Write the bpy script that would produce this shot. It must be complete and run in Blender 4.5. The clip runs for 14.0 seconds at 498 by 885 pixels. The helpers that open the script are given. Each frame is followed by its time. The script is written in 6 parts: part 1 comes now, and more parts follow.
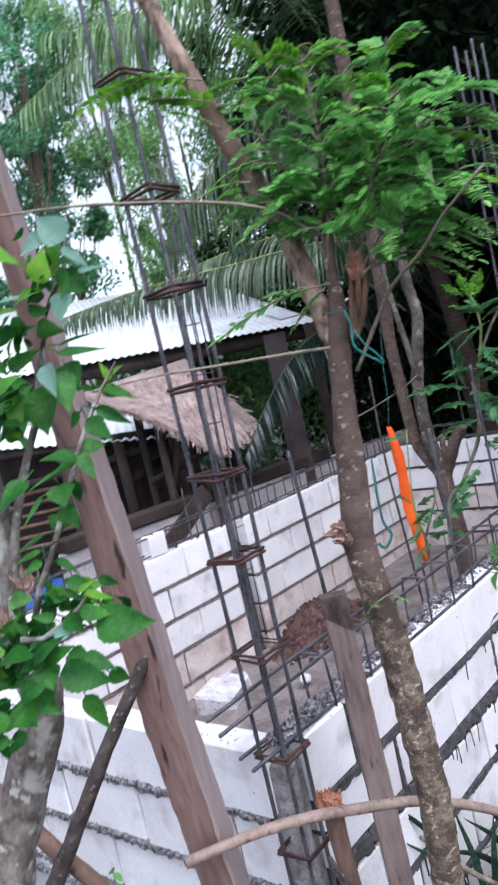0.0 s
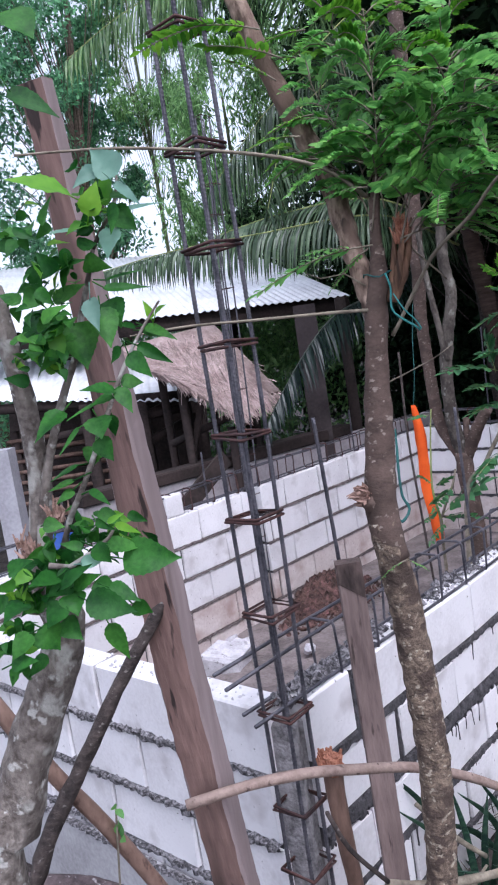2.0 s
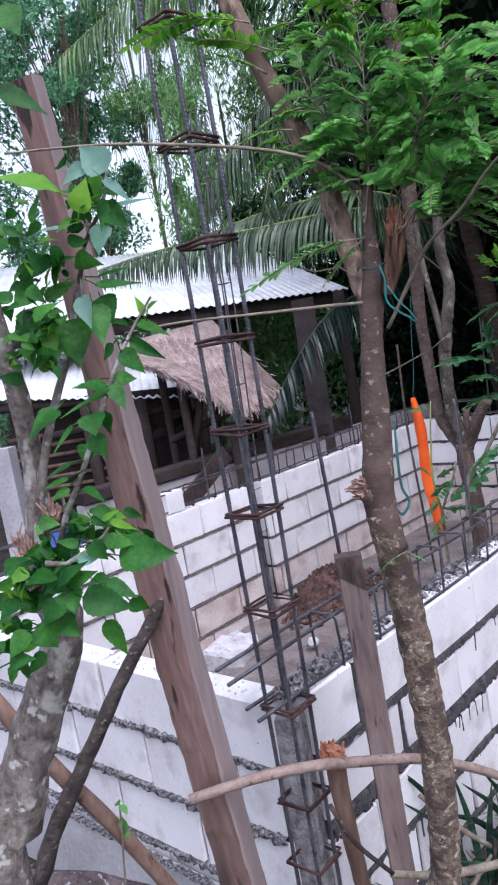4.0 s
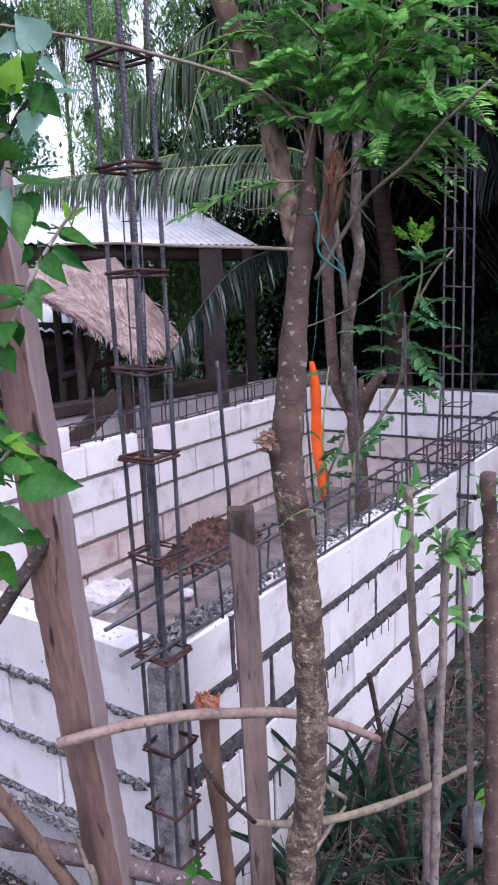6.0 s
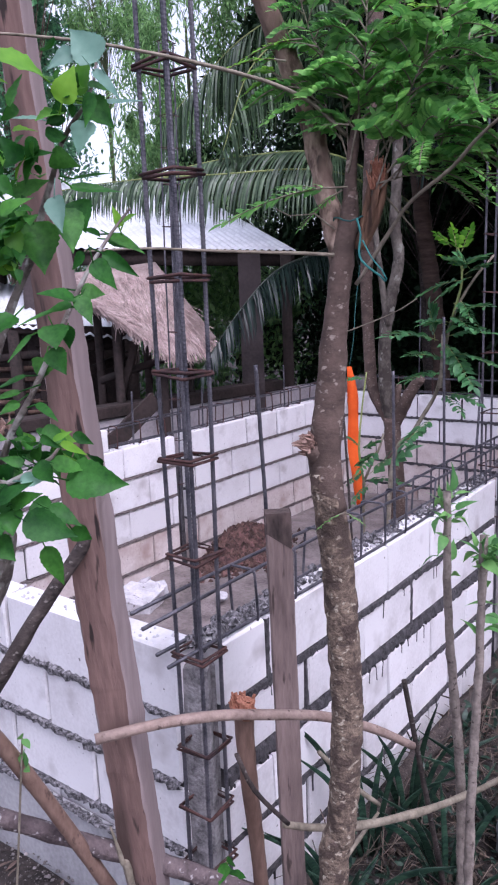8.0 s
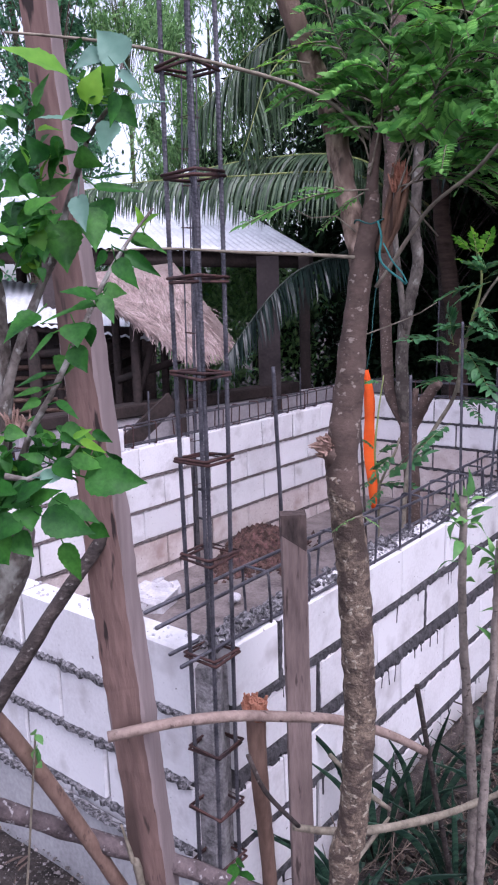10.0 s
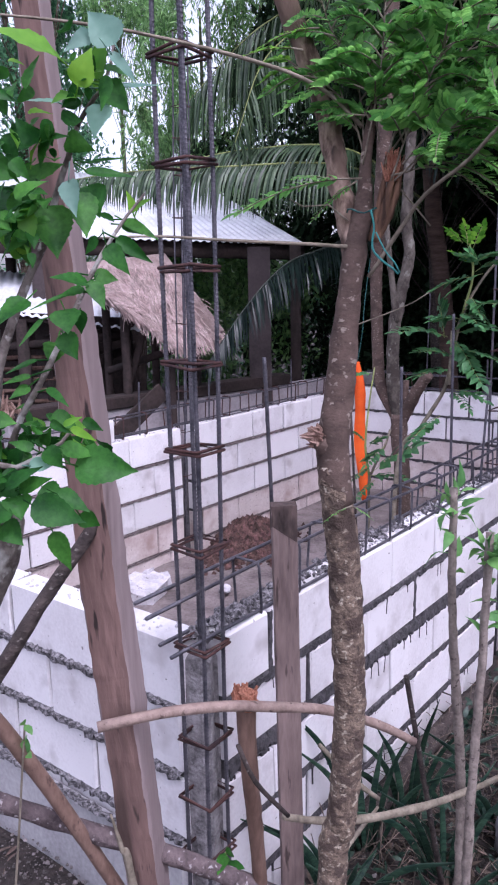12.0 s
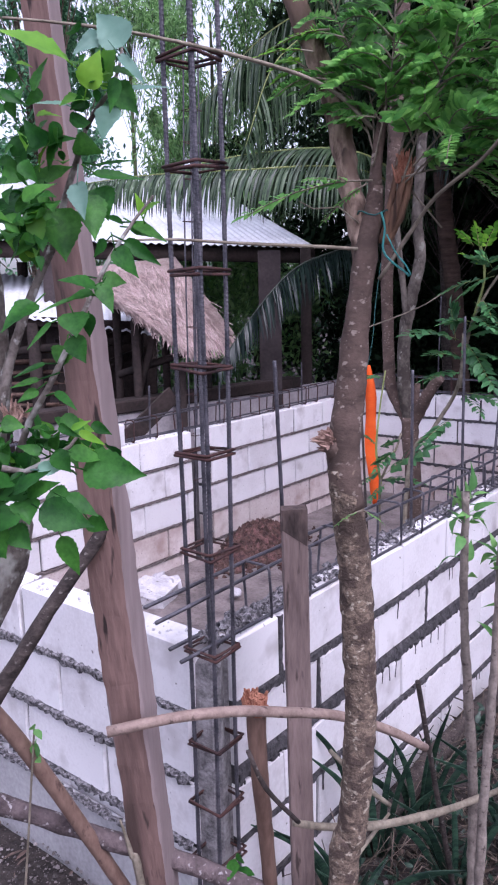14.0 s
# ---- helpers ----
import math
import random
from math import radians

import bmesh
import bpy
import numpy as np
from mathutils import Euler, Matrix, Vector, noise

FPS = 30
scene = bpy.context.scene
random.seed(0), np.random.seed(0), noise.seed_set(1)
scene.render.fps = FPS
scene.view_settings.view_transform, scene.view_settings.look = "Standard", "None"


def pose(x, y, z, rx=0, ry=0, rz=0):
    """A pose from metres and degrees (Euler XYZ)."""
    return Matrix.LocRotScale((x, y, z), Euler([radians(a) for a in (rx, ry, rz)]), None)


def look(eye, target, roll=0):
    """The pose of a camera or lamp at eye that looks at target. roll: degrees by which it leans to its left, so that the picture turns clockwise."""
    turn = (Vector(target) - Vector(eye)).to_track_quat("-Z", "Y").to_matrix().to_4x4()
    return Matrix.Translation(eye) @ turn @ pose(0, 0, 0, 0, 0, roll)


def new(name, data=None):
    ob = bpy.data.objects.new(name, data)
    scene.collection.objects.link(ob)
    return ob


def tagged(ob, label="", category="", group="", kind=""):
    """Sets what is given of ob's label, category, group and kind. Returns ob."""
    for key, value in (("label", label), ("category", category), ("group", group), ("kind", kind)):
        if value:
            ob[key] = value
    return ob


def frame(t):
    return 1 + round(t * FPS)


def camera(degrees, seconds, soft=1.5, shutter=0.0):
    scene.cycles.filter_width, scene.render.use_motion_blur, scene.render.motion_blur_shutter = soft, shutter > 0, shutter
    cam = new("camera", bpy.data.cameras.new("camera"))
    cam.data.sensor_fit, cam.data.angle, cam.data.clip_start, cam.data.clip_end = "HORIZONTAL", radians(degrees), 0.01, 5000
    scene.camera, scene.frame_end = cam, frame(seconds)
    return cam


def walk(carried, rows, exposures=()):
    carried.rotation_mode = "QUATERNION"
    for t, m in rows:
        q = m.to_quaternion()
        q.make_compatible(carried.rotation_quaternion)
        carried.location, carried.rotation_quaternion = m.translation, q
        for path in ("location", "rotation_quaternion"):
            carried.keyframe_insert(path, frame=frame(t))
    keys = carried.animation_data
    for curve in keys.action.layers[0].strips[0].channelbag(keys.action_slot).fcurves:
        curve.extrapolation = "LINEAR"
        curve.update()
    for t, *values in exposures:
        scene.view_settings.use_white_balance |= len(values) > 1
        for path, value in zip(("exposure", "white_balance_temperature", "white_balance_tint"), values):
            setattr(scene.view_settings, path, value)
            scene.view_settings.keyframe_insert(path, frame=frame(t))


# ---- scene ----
SKY, SUN = 0.28, 0.5
cam = camera(35.9, 14.0, soft=2.1, shutter=0.5)
PATH = [
    (0, (-1.3762, -1.3371, 1.6384), (0.124, -0.0262, 1.4619), -13.02),
    (0.5, (-1.391, -1.318, 1.6255), (0.0609, 0.0385, 1.3978), -9.57),
    (1, (-1.3977, -1.3238, 1.6223), (0.0512, 0.0356, 1.3925), -8.92),
    (1.5, (-1.3994, -1.3276, 1.621), (0.0597, 0.0178, 1.3743), -8.9),
    (2, (-1.3981, -1.3284, 1.6158), (0.0555, 0.0244, 1.3776), -8.95),
    (2.5, (-1.3968, -1.3352, 1.6146), (0.0631, 0.0119, 1.3821), -9.54),
    (2.7, (-1.3968, -1.3322, 1.6146), (0.0618, 0.0154, 1.3769), -9.51),
    (4.8, (-1.3912, -1.3379, 1.614), (0.0545, 0.0208, 1.361), -10.08),
    (5, (-1.4022, -1.3439, 1.614), (0.049, 0.0123, 1.3799), -9.68),
    (5.5, (-1.3976, -1.3173, 1.6058), (0.0852, -0.0065, 1.317), -6.57),
    (6, (-1.3805, -1.274, 1.5951), (0.2252, -0.1501, 1.1967), -2.55),
    (6.5, (-1.3895, -1.282, 1.5971), (0.2038, -0.1326, 1.2227), -2.71),
    (7, (-1.3885, -1.281, 1.5961), (0.1966, -0.1213, 1.2187), -2.85),
    (7.5, (-1.3884, -1.2768, 1.5945), (0.1785, -0.0955, 1.2082), -2.66),
    (8, (-1.3964, -1.2775, 1.595), (0.1578, -0.0782, 1.2127), -2.33),
    (10.5, (-1.3999, -1.2743, 1.5935), (0.1287, -0.0409, 1.2169), -1.62),
    (11, (-1.3954, -1.2726, 1.593), (0.1333, -0.0391, 1.2165), -1.76),
    (11.5, (-1.4109, -1.2818, 1.5945), (0.1249, -0.058, 1.2155), -0.92),
    (12, (-1.3974, -1.272, 1.5899), (0.1457, -0.0633, 1.1926), -1.23),
    (12.5, (-1.3998, -1.2733, 1.5904), (0.1413, -0.0594, 1.2014), -1.27),
    (13, (-1.3993, -1.2735, 1.5889), (0.1382, -0.0532, 1.2056), -1.31),
    (13.5, (-1.4053, -1.2775, 1.5909), (0.1294, -0.0529, 1.2099), -1.45),
    (14, (-1.3913, -1.2685, 1.5889), (0.1363, -0.0373, 1.2009), -1.4),
]
walk(cam, [(t, look(eye, target, roll)) for t, eye, target, roll in PATH],
     exposures=[(0.0, 0.46, 5720, 12), (0.5, 0.28, 5710, 15), (5.0, 0.25, 5700, 17), (5.5, 0.26, 5720, 18), (6.0, 0.29, 5740, 25), (6.5, 0.29, 5740, 26), (10.5, 0.29, 5710, 27), (14.0, 0.30, 5700, 29)])

# ---- light ----
world = bpy.data.worlds.new("overcast_sky")
scene.world = world
world.use_nodes = True
wn, wl = world.node_tree.nodes, world.node_tree.links
sky = wn.new("ShaderNodeTexSky")
sky.sky_type, sky.sun_disc = "NISHITA", False
sky.sun_elevation, sky.sun_rotation = radians(58), radians(200)
sky.air_density, sky.dust_density, sky.ozone_density = 1.0, 4.0, 1.0
cloud_white = wn.new("ShaderNodeHueSaturation")
cloud_white.inputs["Saturation"].default_value = 0.3
wl.new(sky.outputs["Color"], cloud_white.inputs["Color"])
wl.new(cloud_white.outputs["Color"], wn["Background"].inputs["Color"])
wn["Background"].inputs["Strength"].default_value = SKY
sun = new("sun", bpy.data.lights.new("sun", "SUN"))
sun.data.energy, sun.data.angle, sun.data.color = SUN, radians(25), (1.0, 0.97, 0.93)
sun.matrix_world = look((-4, -6, 12), (0, 0, 0))

# ---- materials ----


def shade(name, dark, light, scale=8.0, rough=0.8, metal=0.0, bump=0.3, grain=60.0, spread=(0.35, 0.65), stretch=(1, 1, 1), vary=0.0,
          island=False, glow=0.0, third=None, spec=0.3, bump_dist=0.01, specks=None, stain=None, distort=0.0, flakes=None):
    m = bpy.data.materials.new(name)
    m.use_nodes = True
    n, l = m.node_tree.nodes, m.node_tree.links
    b = n["Principled BSDF"]
    tc = n.new("ShaderNodeTexCoord")
    mp = n.new("ShaderNodeMapping")
    mp.inputs["Scale"].default_value = stretch
    geo = n.new("ShaderNodeNewGeometry")
    l.new(tc.outputs["Object"], mp.inputs["Vector"])
    info = n.new("ShaderNodeObjectInfo")
    shift = n.new("ShaderNodeVectorMath")
    shift.operation = "MULTIPLY_ADD"
    l.new(info.outputs["Random"], shift.inputs[0])
    shift.inputs[1].default_value = (37.0, 19.0, 53.0)
    l.new(mp.outputs["Vector"], shift.inputs[2])
    big = n.new("ShaderNodeTexNoise")
    big.inputs["Scale"].default_value, big.inputs["Detail"].default_value = scale, 5
    big.inputs["Distortion"].default_value = distort
    l.new(shift.outputs[0], big.inputs["Vector"])
    fine = n.new("ShaderNodeTexNoise")
    fine.inputs["Scale"].default_value, fine.inputs["Detail"].default_value = grain, 4
    l.new(shift.outputs[0], fine.inputs["Vector"])
    mixv = n.new("ShaderNodeMix")
    mixv.inputs["Factor"].default_value = 0.35
    l.new(big.outputs["Fac"], mixv.inputs["A"])
    l.new(fine.outputs["Fac"], mixv.inputs["B"])
    ramp = n.new("ShaderNodeValToRGB")
    l.new(mixv.outputs["Result"], ramp.inputs["Fac"])
    e = ramp.color_ramp.elements
    e[0].position, e[1].position = spread
    e[0].color, e[1].color = (*dark, 1), (*light, 1)
    if third:
        k = e.new(third[0])
        k.color = (*third[1], 1)
    out = ramp.outputs["Color"]
    if vary:
        hsv = n.new("ShaderNodeHueSaturation")
        rng = n.new("ShaderNodeMapRange")
        src = geo.outputs["Random Per Island"] if island else info.outputs["Random"]
        l.new(src, rng.inputs["Value"])
        rng.inputs["To Min"].default_value, rng.inputs["To Max"].default_value = 1 - vary, 1 + vary
        l.new(rng.outputs["Result"], hsv.inputs["Value"])
        if island:
            hue = n.new("ShaderNodeMapRange")
            l.new(src, hue.inputs["Value"])
            hue.inputs["To Min"].default_value, hue.inputs["To Max"].default_value = 0.515, 0.485
            l.new(hue.outputs["Result"], hsv.inputs["Hue"])
        l.new(out, hsv.inputs["Color"])
        out = hsv.outputs["Color"]
    for k, extra in enumerate(q for q in (specks, stain) if q):
        sc, lo, hi, colour = extra
        sn = n.new("ShaderNodeTexNoise")
        sn.inputs["Scale"].default_value, sn.inputs["Detail"].default_value = sc, 3
        l.new(shift.outputs[0], sn.inputs["Vector"])
        sr = n.new("ShaderNodeMapRange")
        l.new(sn.outputs["Fac"], sr.inputs["Value"])
        sr.inputs["From Min"].default_value, sr.inputs["From Max"].default_value = lo, hi
        mc = n.new("ShaderNodeMix")
        mc.data_type = "RGBA"
        l.new(sr.outputs["Result"], mc.inputs["Factor"])
        l.new(out, mc.inputs["A"])
        mc.inputs["B"].default_value = (*colour, 1)
        out = mc.outputs["Result"]
    height = mixv.outputs["Result"]
    if flakes:
        sc, width, crack = flakes
        warp = n.new("ShaderNodeMix")
        warp.data_type = "VECTOR"
        warp.inputs["Factor"].default_value = 0.007
        l.new(shift.outputs[0], warp.inputs["A"])
        l.new(fine.outputs["Color"], warp.inputs["B"])
        cell = n.new("ShaderNodeTexVoronoi")
        cell.feature = "DISTANCE_TO_EDGE"
        cell.inputs["Scale"].default_value = sc
        l.new(warp.outputs["Result"], cell.inputs["Vector"])
        edge = n.new("ShaderNodeMapRange")
        l.new(cell.outputs["Distance"], edge.inputs["Value"])
        edge.inputs["From Max"].default_value = width
        edge.inputs["To Min"].default_value = 0.0
        tone = n.new("ShaderNodeMix")
        tone.data_type = "RGBA"
        l.new(edge.outputs["Result"], tone.inputs["Factor"])
        tone.inputs["A"].default_value = (*crack, 1)
        l.new(out, tone.inputs["B"])
        out = tone.outputs["Result"]
        raised = n.new("ShaderNodeMath")
        raised.operation = "ADD"
        l.new(edge.outputs["Result"], raised.inputs[0])
        l.new(height, raised.inputs[1])
        height = raised.outputs["Value"]
    l.new(out, b.inputs["Base Color"])
    b.inputs["Roughness"].default_value, b.inputs["Metallic"].default_value = rough, metal
    b.inputs["Specular IOR Level"].default_value = spec
    if bump:
        bp = n.new("ShaderNodeBump")
        bp.inputs["Strength"].default_value, bp.inputs["Distance"].default_value = bump, bump_dist
        l.new(height, bp.inputs["Height"])
        l.new(bp.outputs["Normal"], b.inputs["Normal"])
    if glow:
        tr = n.new("ShaderNodeBsdfTranslucent")
        l.new(out, tr.inputs["Color"])
        mx = n.new("ShaderNodeMixShader")
        mx.inputs["Fac"].default_value = glow
        l.new(b.outputs["BSDF"], mx.inputs[1])
        l.new(tr.outputs["BSDF"], mx.inputs[2])
        l.new(mx.outputs["Shader"], n["Material Output"].inputs["Surface"])
    return m


def leafy(name, dark, light, rough=0.45, through_light=0.35, vary=0.35, scale=14, bump=0.15):
    return shade(name, dark, light, scale=scale, rough=rough, bump=bump, grain=scale * 6, vary=vary, island=True, glow=through_light, spec=0.4, bump_dist=0.003)


BLOCK = shade("white_concrete_block", (0.56, 0.53, 0.54), (0.70, 0.675, 0.69), scale=4, grain=90, rough=0.9, bump=0.35, spread=(0.3, 0.55), vary=0.07, bump_dist=0.004, specks=(60, 0.70, 0.75, (0.22, 0.20, 0.20)), stain=(7, 0.57, 0.80, (0.42, 0.385, 0.39)))
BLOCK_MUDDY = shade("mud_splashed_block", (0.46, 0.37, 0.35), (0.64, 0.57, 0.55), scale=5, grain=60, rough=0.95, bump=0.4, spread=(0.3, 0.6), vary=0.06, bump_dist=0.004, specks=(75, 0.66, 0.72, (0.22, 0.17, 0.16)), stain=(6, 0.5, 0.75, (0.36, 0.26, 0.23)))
BEAD = shade("crumbly_pale_mortar", (0.05, 0.047, 0.05), (0.36, 0.34, 0.355), scale=75, grain=200, rough=0.95, bump=1.0, spread=(0.43, 0.66), bump_dist=0.012)
MORTAR = shade("grey_mortar", (0.03, 0.028, 0.031), (0.105, 0.098, 0.104), scale=40, grain=180, rough=0.95, bump=1.0, bump_dist=0.014)
MORTAR_BROWN = shade("mud_brown_mortar", (0.055, 0.043, 0.042), (0.20, 0.165, 0.16), scale=60, grain=190, rough=0.95, bump=1.0, bump_dist=0.012)
FOOTING = shade("grey_footing", (0.24, 0.23, 0.24), (0.42, 0.41, 0.42), scale=4, grain=60, rough=0.95, bump=0.5)
STEEL = shade("dark_rebar_steel", (0.04, 0.04, 0.05), (0.14, 0.132, 0.15), scale=18, grain=120, rough=0.5, metal=0.5, bump=0.3, third=(0.78, (0.13, 0.07, 0.055)))
RUST = shade("rusty_tie_steel", (0.035, 0.024, 0.026), (0.11, 0.052, 0.044), scale=14, grain=140, rough=0.7, metal=0.4, bump=0.5)
PLANK = shade("red_brown_lumber", (0.105, 0.063, 0.055), (0.275, 0.172, 0.148), scale=6, grain=80, rough=0.8, bump=0.9, stretch=(1, 1, 0.10), spread=(0.30, 0.66), bump_dist=0.012, specks=(44, 0.60, 0.66, (0.035, 0.024, 0.022)), stain=(9, 0.44, 0.58, (0.078, 0.050, 0.043)), distort=0.8)
PLANK_SIDE = shade("pale_grey_lumber", (0.19, 0.145, 0.14), (0.335, 0.265, 0.265), scale=9, grain=60, rough=0.85, bump=0.6, stretch=(1, 1, 0.1), spread=(0.28, 0.7), stain=(7, 0.54, 0.64, (0.13, 0.09, 0.082)))
OLDWOOD = shade("weathered_brown_grey_wood", (0.105, 0.075, 0.070), (0.245, 0.18, 0.165), scale=16, grain=90, rough=0.9, bump=0.9, stretch=(1, 1, 0.15), specks=(60, 0.63, 0.70, (0.06, 0.042, 0.038)), stain=(6, 0.52, 0.7, (0.12, 0.085, 0.078)))
CHAR = shade("charred_wood", (0.03, 0.022, 0.02), (0.14, 0.10, 0.09), scale=22, grain=70, rough=0.95, bump=0.8, stretch=(1, 1, 0.4))
BARK = shade("ringed_brown_bark", (0.055, 0.037, 0.031), (0.15, 0.103, 0.085), scale=28, grain=150, rough=0.9, bump=0.7, stretch=(0.9, 0.9, 1.35), spread=(0.30, 0.70), bump_dist=0.006, specks=(70, 0.61, 0.67, (0.27, 0.22, 0.185)), stain=(10, 0.5, 0.64, (0.066, 0.045, 0.037)))
SCALYBARK = shade("scaly_mottled_bark", (0.06, 0.043, 0.035), (0.215, 0.16, 0.118), scale=60, grain=200, rough=0.92, bump=1.0, stretch=(1, 1, 1.2), spread=(0.38, 0.62), bump_dist=0.009, specks=(85, 0.59, 0.65, (0.36, 0.31, 0.245)), stain=(24, 0.53, 0.60, (0.07, 0.049, 0.04)), distort=0.6)
LICHENBARK = shade("grey_lichen_bark", (0.045, 0.036, 0.031), (0.125, 0.108, 0.092), scale=9, grain=60, rough=0.92, bump=0.9, stretch=(1, 1, 0.8), spread=(0.42, 0.6), specks=(20, 0.60, 0.66, (0.20, 0.19, 0.165)))
LOGBARK = shade("dark_speckled_log_bark", (0.06, 0.045, 0.047), (0.17, 0.13, 0.13), scale=26, grain=120, rough=0.9, bump=1.0, stretch=(1, 1, 1), spread=(0.36, 0.66), specks=(70, 0.62, 0.68, (0.36, 0.33, 0.33)))
LIMBBARK = shade("pale_pink_brown_bark", (0.10, 0.065, 0.050), (0.36, 0.26, 0.205), scale=30, grain=120, rough=0.9, bump=1.0, stretch=(1, 1, 0.5), spread=(0.42, 0.58), bump_dist=0.008, specks=(34, 0.60, 0.66, (0.06, 0.042, 0.035)), stain=(12, 0.52, 0.60, (0.15, 0.10, 0.078)), distort=0.8)
FARBARK = shade("brown_palm_bark", (0.08, 0.055, 0.045), (0.24, 0.17, 0.14), scale=9, grain=40, rough=0.95, bump=0.8, stretch=(0.6, 0.6, 3.0))
# Darker palm bark: the shade over the trunk is put into the colour.
PALMBARK = shade("shade_dark_palm_bark", (0.022, 0.014, 0.011), (0.085, 0.055, 0.043), scale=8, grain=40, rough=0.95, bump=0.9, stretch=(0.6, 0.6, 3.4), spread=(0.3, 0.7))
PALEBARK = shade("pale_lichen_bark", (0.075, 0.06, 0.052), (0.22, 0.19, 0.168), scale=40, grain=170, rough=0.92, bump=1.0, stretch=(1, 1, 0.9), spread=(0.38, 0.64), bump_dist=0.008, specks=(70, 0.60, 0.67, (0.36, 0.345, 0.32)), stain=(26, 0.54, 0.62, (0.34, 0.325, 0.295)), distort=0.5)
DARKBARK = shade("dark_twig_bark", (0.02, 0.016, 0.015), (0.080, 0.062, 0.056), scale=30, grain=110, rough=0.9, bump=1.0, stretch=(1, 1, 1.4), specks=(70, 0.64, 0.70, (0.16, 0.14, 0.13)))
PEELED = shade("peeled_pole_wood", (0.15, 0.10, 0.085), (0.34, 0.255, 0.215), scale=26, grain=100, rough=0.75, bump=0.7, spread=(0.3, 0.7), specks=(60, 0.64, 0.70, (0.09, 0.06, 0.05)))
STUBWOOD = shade("torn_orange_brown_wood", (0.045, 0.026, 0.018), (0.27, 0.15, 0.095), scale=40, grain=150, rough=0.9, bump=1.0, stretch=(1, 1, 0.12), spread=(0.36, 0.66))
PALECUT = shade("pale_pink_cut_wood", (0.17, 0.095, 0.072), (0.42, 0.28, 0.23), scale=60, grain=200, rough=0.9, bump=0.8)
RAWCUT = shade("raw_splintered_wood", (0.20, 0.07, 0.04), (0.46, 0.22, 0.145), scale=60, grain=160, rough=0.9, bump=1.0)
REDPOLE = shade("brown_bamboo_pole", (0.085, 0.05, 0.038), (0.20, 0.125, 0.097), scale=22, grain=90, rough=0.65, bump=0.6, stretch=(1, 1, 0.3))
POLEWOOD = shade("orange_brown_pole_wood", (0.14, 0.085, 0.066), (0.29, 0.19, 0.15), scale=22, grain=90, rough=0.65, bump=0.6, stretch=(1, 1, 0.5), specks=(50, 0.62, 0.70, (0.09, 0.055, 0.045)))
SAPBARK = shade("smooth_grey_brown_sapling_bark", (0.10, 0.082, 0.072), (0.28, 0.235, 0.205), scale=26, grain=110, rough=0.85, bump=0.9, stretch=(1, 1, 1.0), spread=(0.32, 0.68), specks=(60, 0.62, 0.68, (0.07, 0.055, 0.048)))
RAWPOUR = shade("raw_poured_concrete", (0.10, 0.092, 0.096), (0.32, 0.30, 0.305), scale=24, grain=110, rough=0.95, bump=1.0, bump_dist=0.012, spread=(0.36, 0.62))
# Soil darkened beyond damp, to hold the shade under the plants.
SOIL = shade("damp_shade_dark_soil", (0.012, 0.010, 0.009), (0.062, 0.050, 0.046), scale=6, grain=45, rough=1.0, bump=1.0, bump_dist=0.04)
PEBBLE = shade("pebbles_and_clods", (0.05, 0.042, 0.04), (0.22, 0.195, 0.19), scale=6, grain=40, rough=0.95, bump=0.5, vary=0.5, island=True)
LITTER = shade("dry_leaf_litter", (0.032, 0.022, 0.017), (0.14, 0.103, 0.082), scale=10, grain=60, rough=0.9, bump=0.3, vary=0.55, island=True)
DRYGRASS = shade("dry_grass", (0.06, 0.046, 0.037), (0.19, 0.15, 0.12), scale=10, grain=60, rough=0.9, bump=0.2, vary=0.5, island=True)
HEAP = shade("excavated_clay", (0.032, 0.019, 0.017), (0.15, 0.085, 0.073), scale=18, grain=60, rough=1.0, bump=1.0, bump_dist=0.04, vary=0.4, island=True)
SAND = shade("trodden_floor_soil", (0.10, 0.082, 0.078), (0.24, 0.20, 0.195), scale=6, grain=50, rough=1.0, bump=0.9, bump_dist=0.03)
ROCK = shade("grey_stone", (0.10, 0.10, 0.11), (0.24, 0.245, 0.265), scale=9, grain=60, rough=0.85, bump=0.6)
RUBBLE = shade("dirty_block_rubble", (0.34, 0.32, 0.34), (0.60, 0.58, 0.61), scale=12, grain=80, rough=0.95, bump=0.8, specks=(40, 0.62, 0.7, (0.16, 0.14, 0.14)))
TIN = shade("weathered_zinc_sheet", (0.55, 0.56, 0.60), (0.82, 0.83, 0.86), scale=2.5, grain=20, rough=0.45, metal=0.15, bump=0.1)
THATCH = shade("dry_palm_thatch", (0.22, 0.155, 0.142), (0.48, 0.375, 0.35), scale=8, grain=60, rough=0.95, bump=0.4, vary=0.35, island=True)
# Timber and pillar colours lowered to hold the shade under the roofs.
SHEDWOOD = shade("shade_dark_shed_timber", (0.012, 0.009, 0.008), (0.045, 0.031, 0.028), scale=5, grain=40, rough=0.9, bump=0.5)
PILLAR = shade("shade_dark_brown_pillar", (0.03, 0.024, 0.024), (0.075, 0.058, 0.058), scale=4, grain=40, rough=0.9, bump=0.4)
PLASTER = shade("grey_cement_plaster", (0.28, 0.25, 0.26), (0.46, 0.42, 0.43), scale=3, grain=50, rough=0.9, bump=0.3)
PALEPOST = shade("pale_concrete_post", (0.26, 0.25, 0.27), (0.42, 0.41, 0.44), scale=3, grain=40, rough=0.9, bump=0.3)
BLUE = shade("blue_tarpaulin", (0.02, 0.05, 0.20), (0.04, 0.10, 0.34), rough=0.6, bump=0.3)
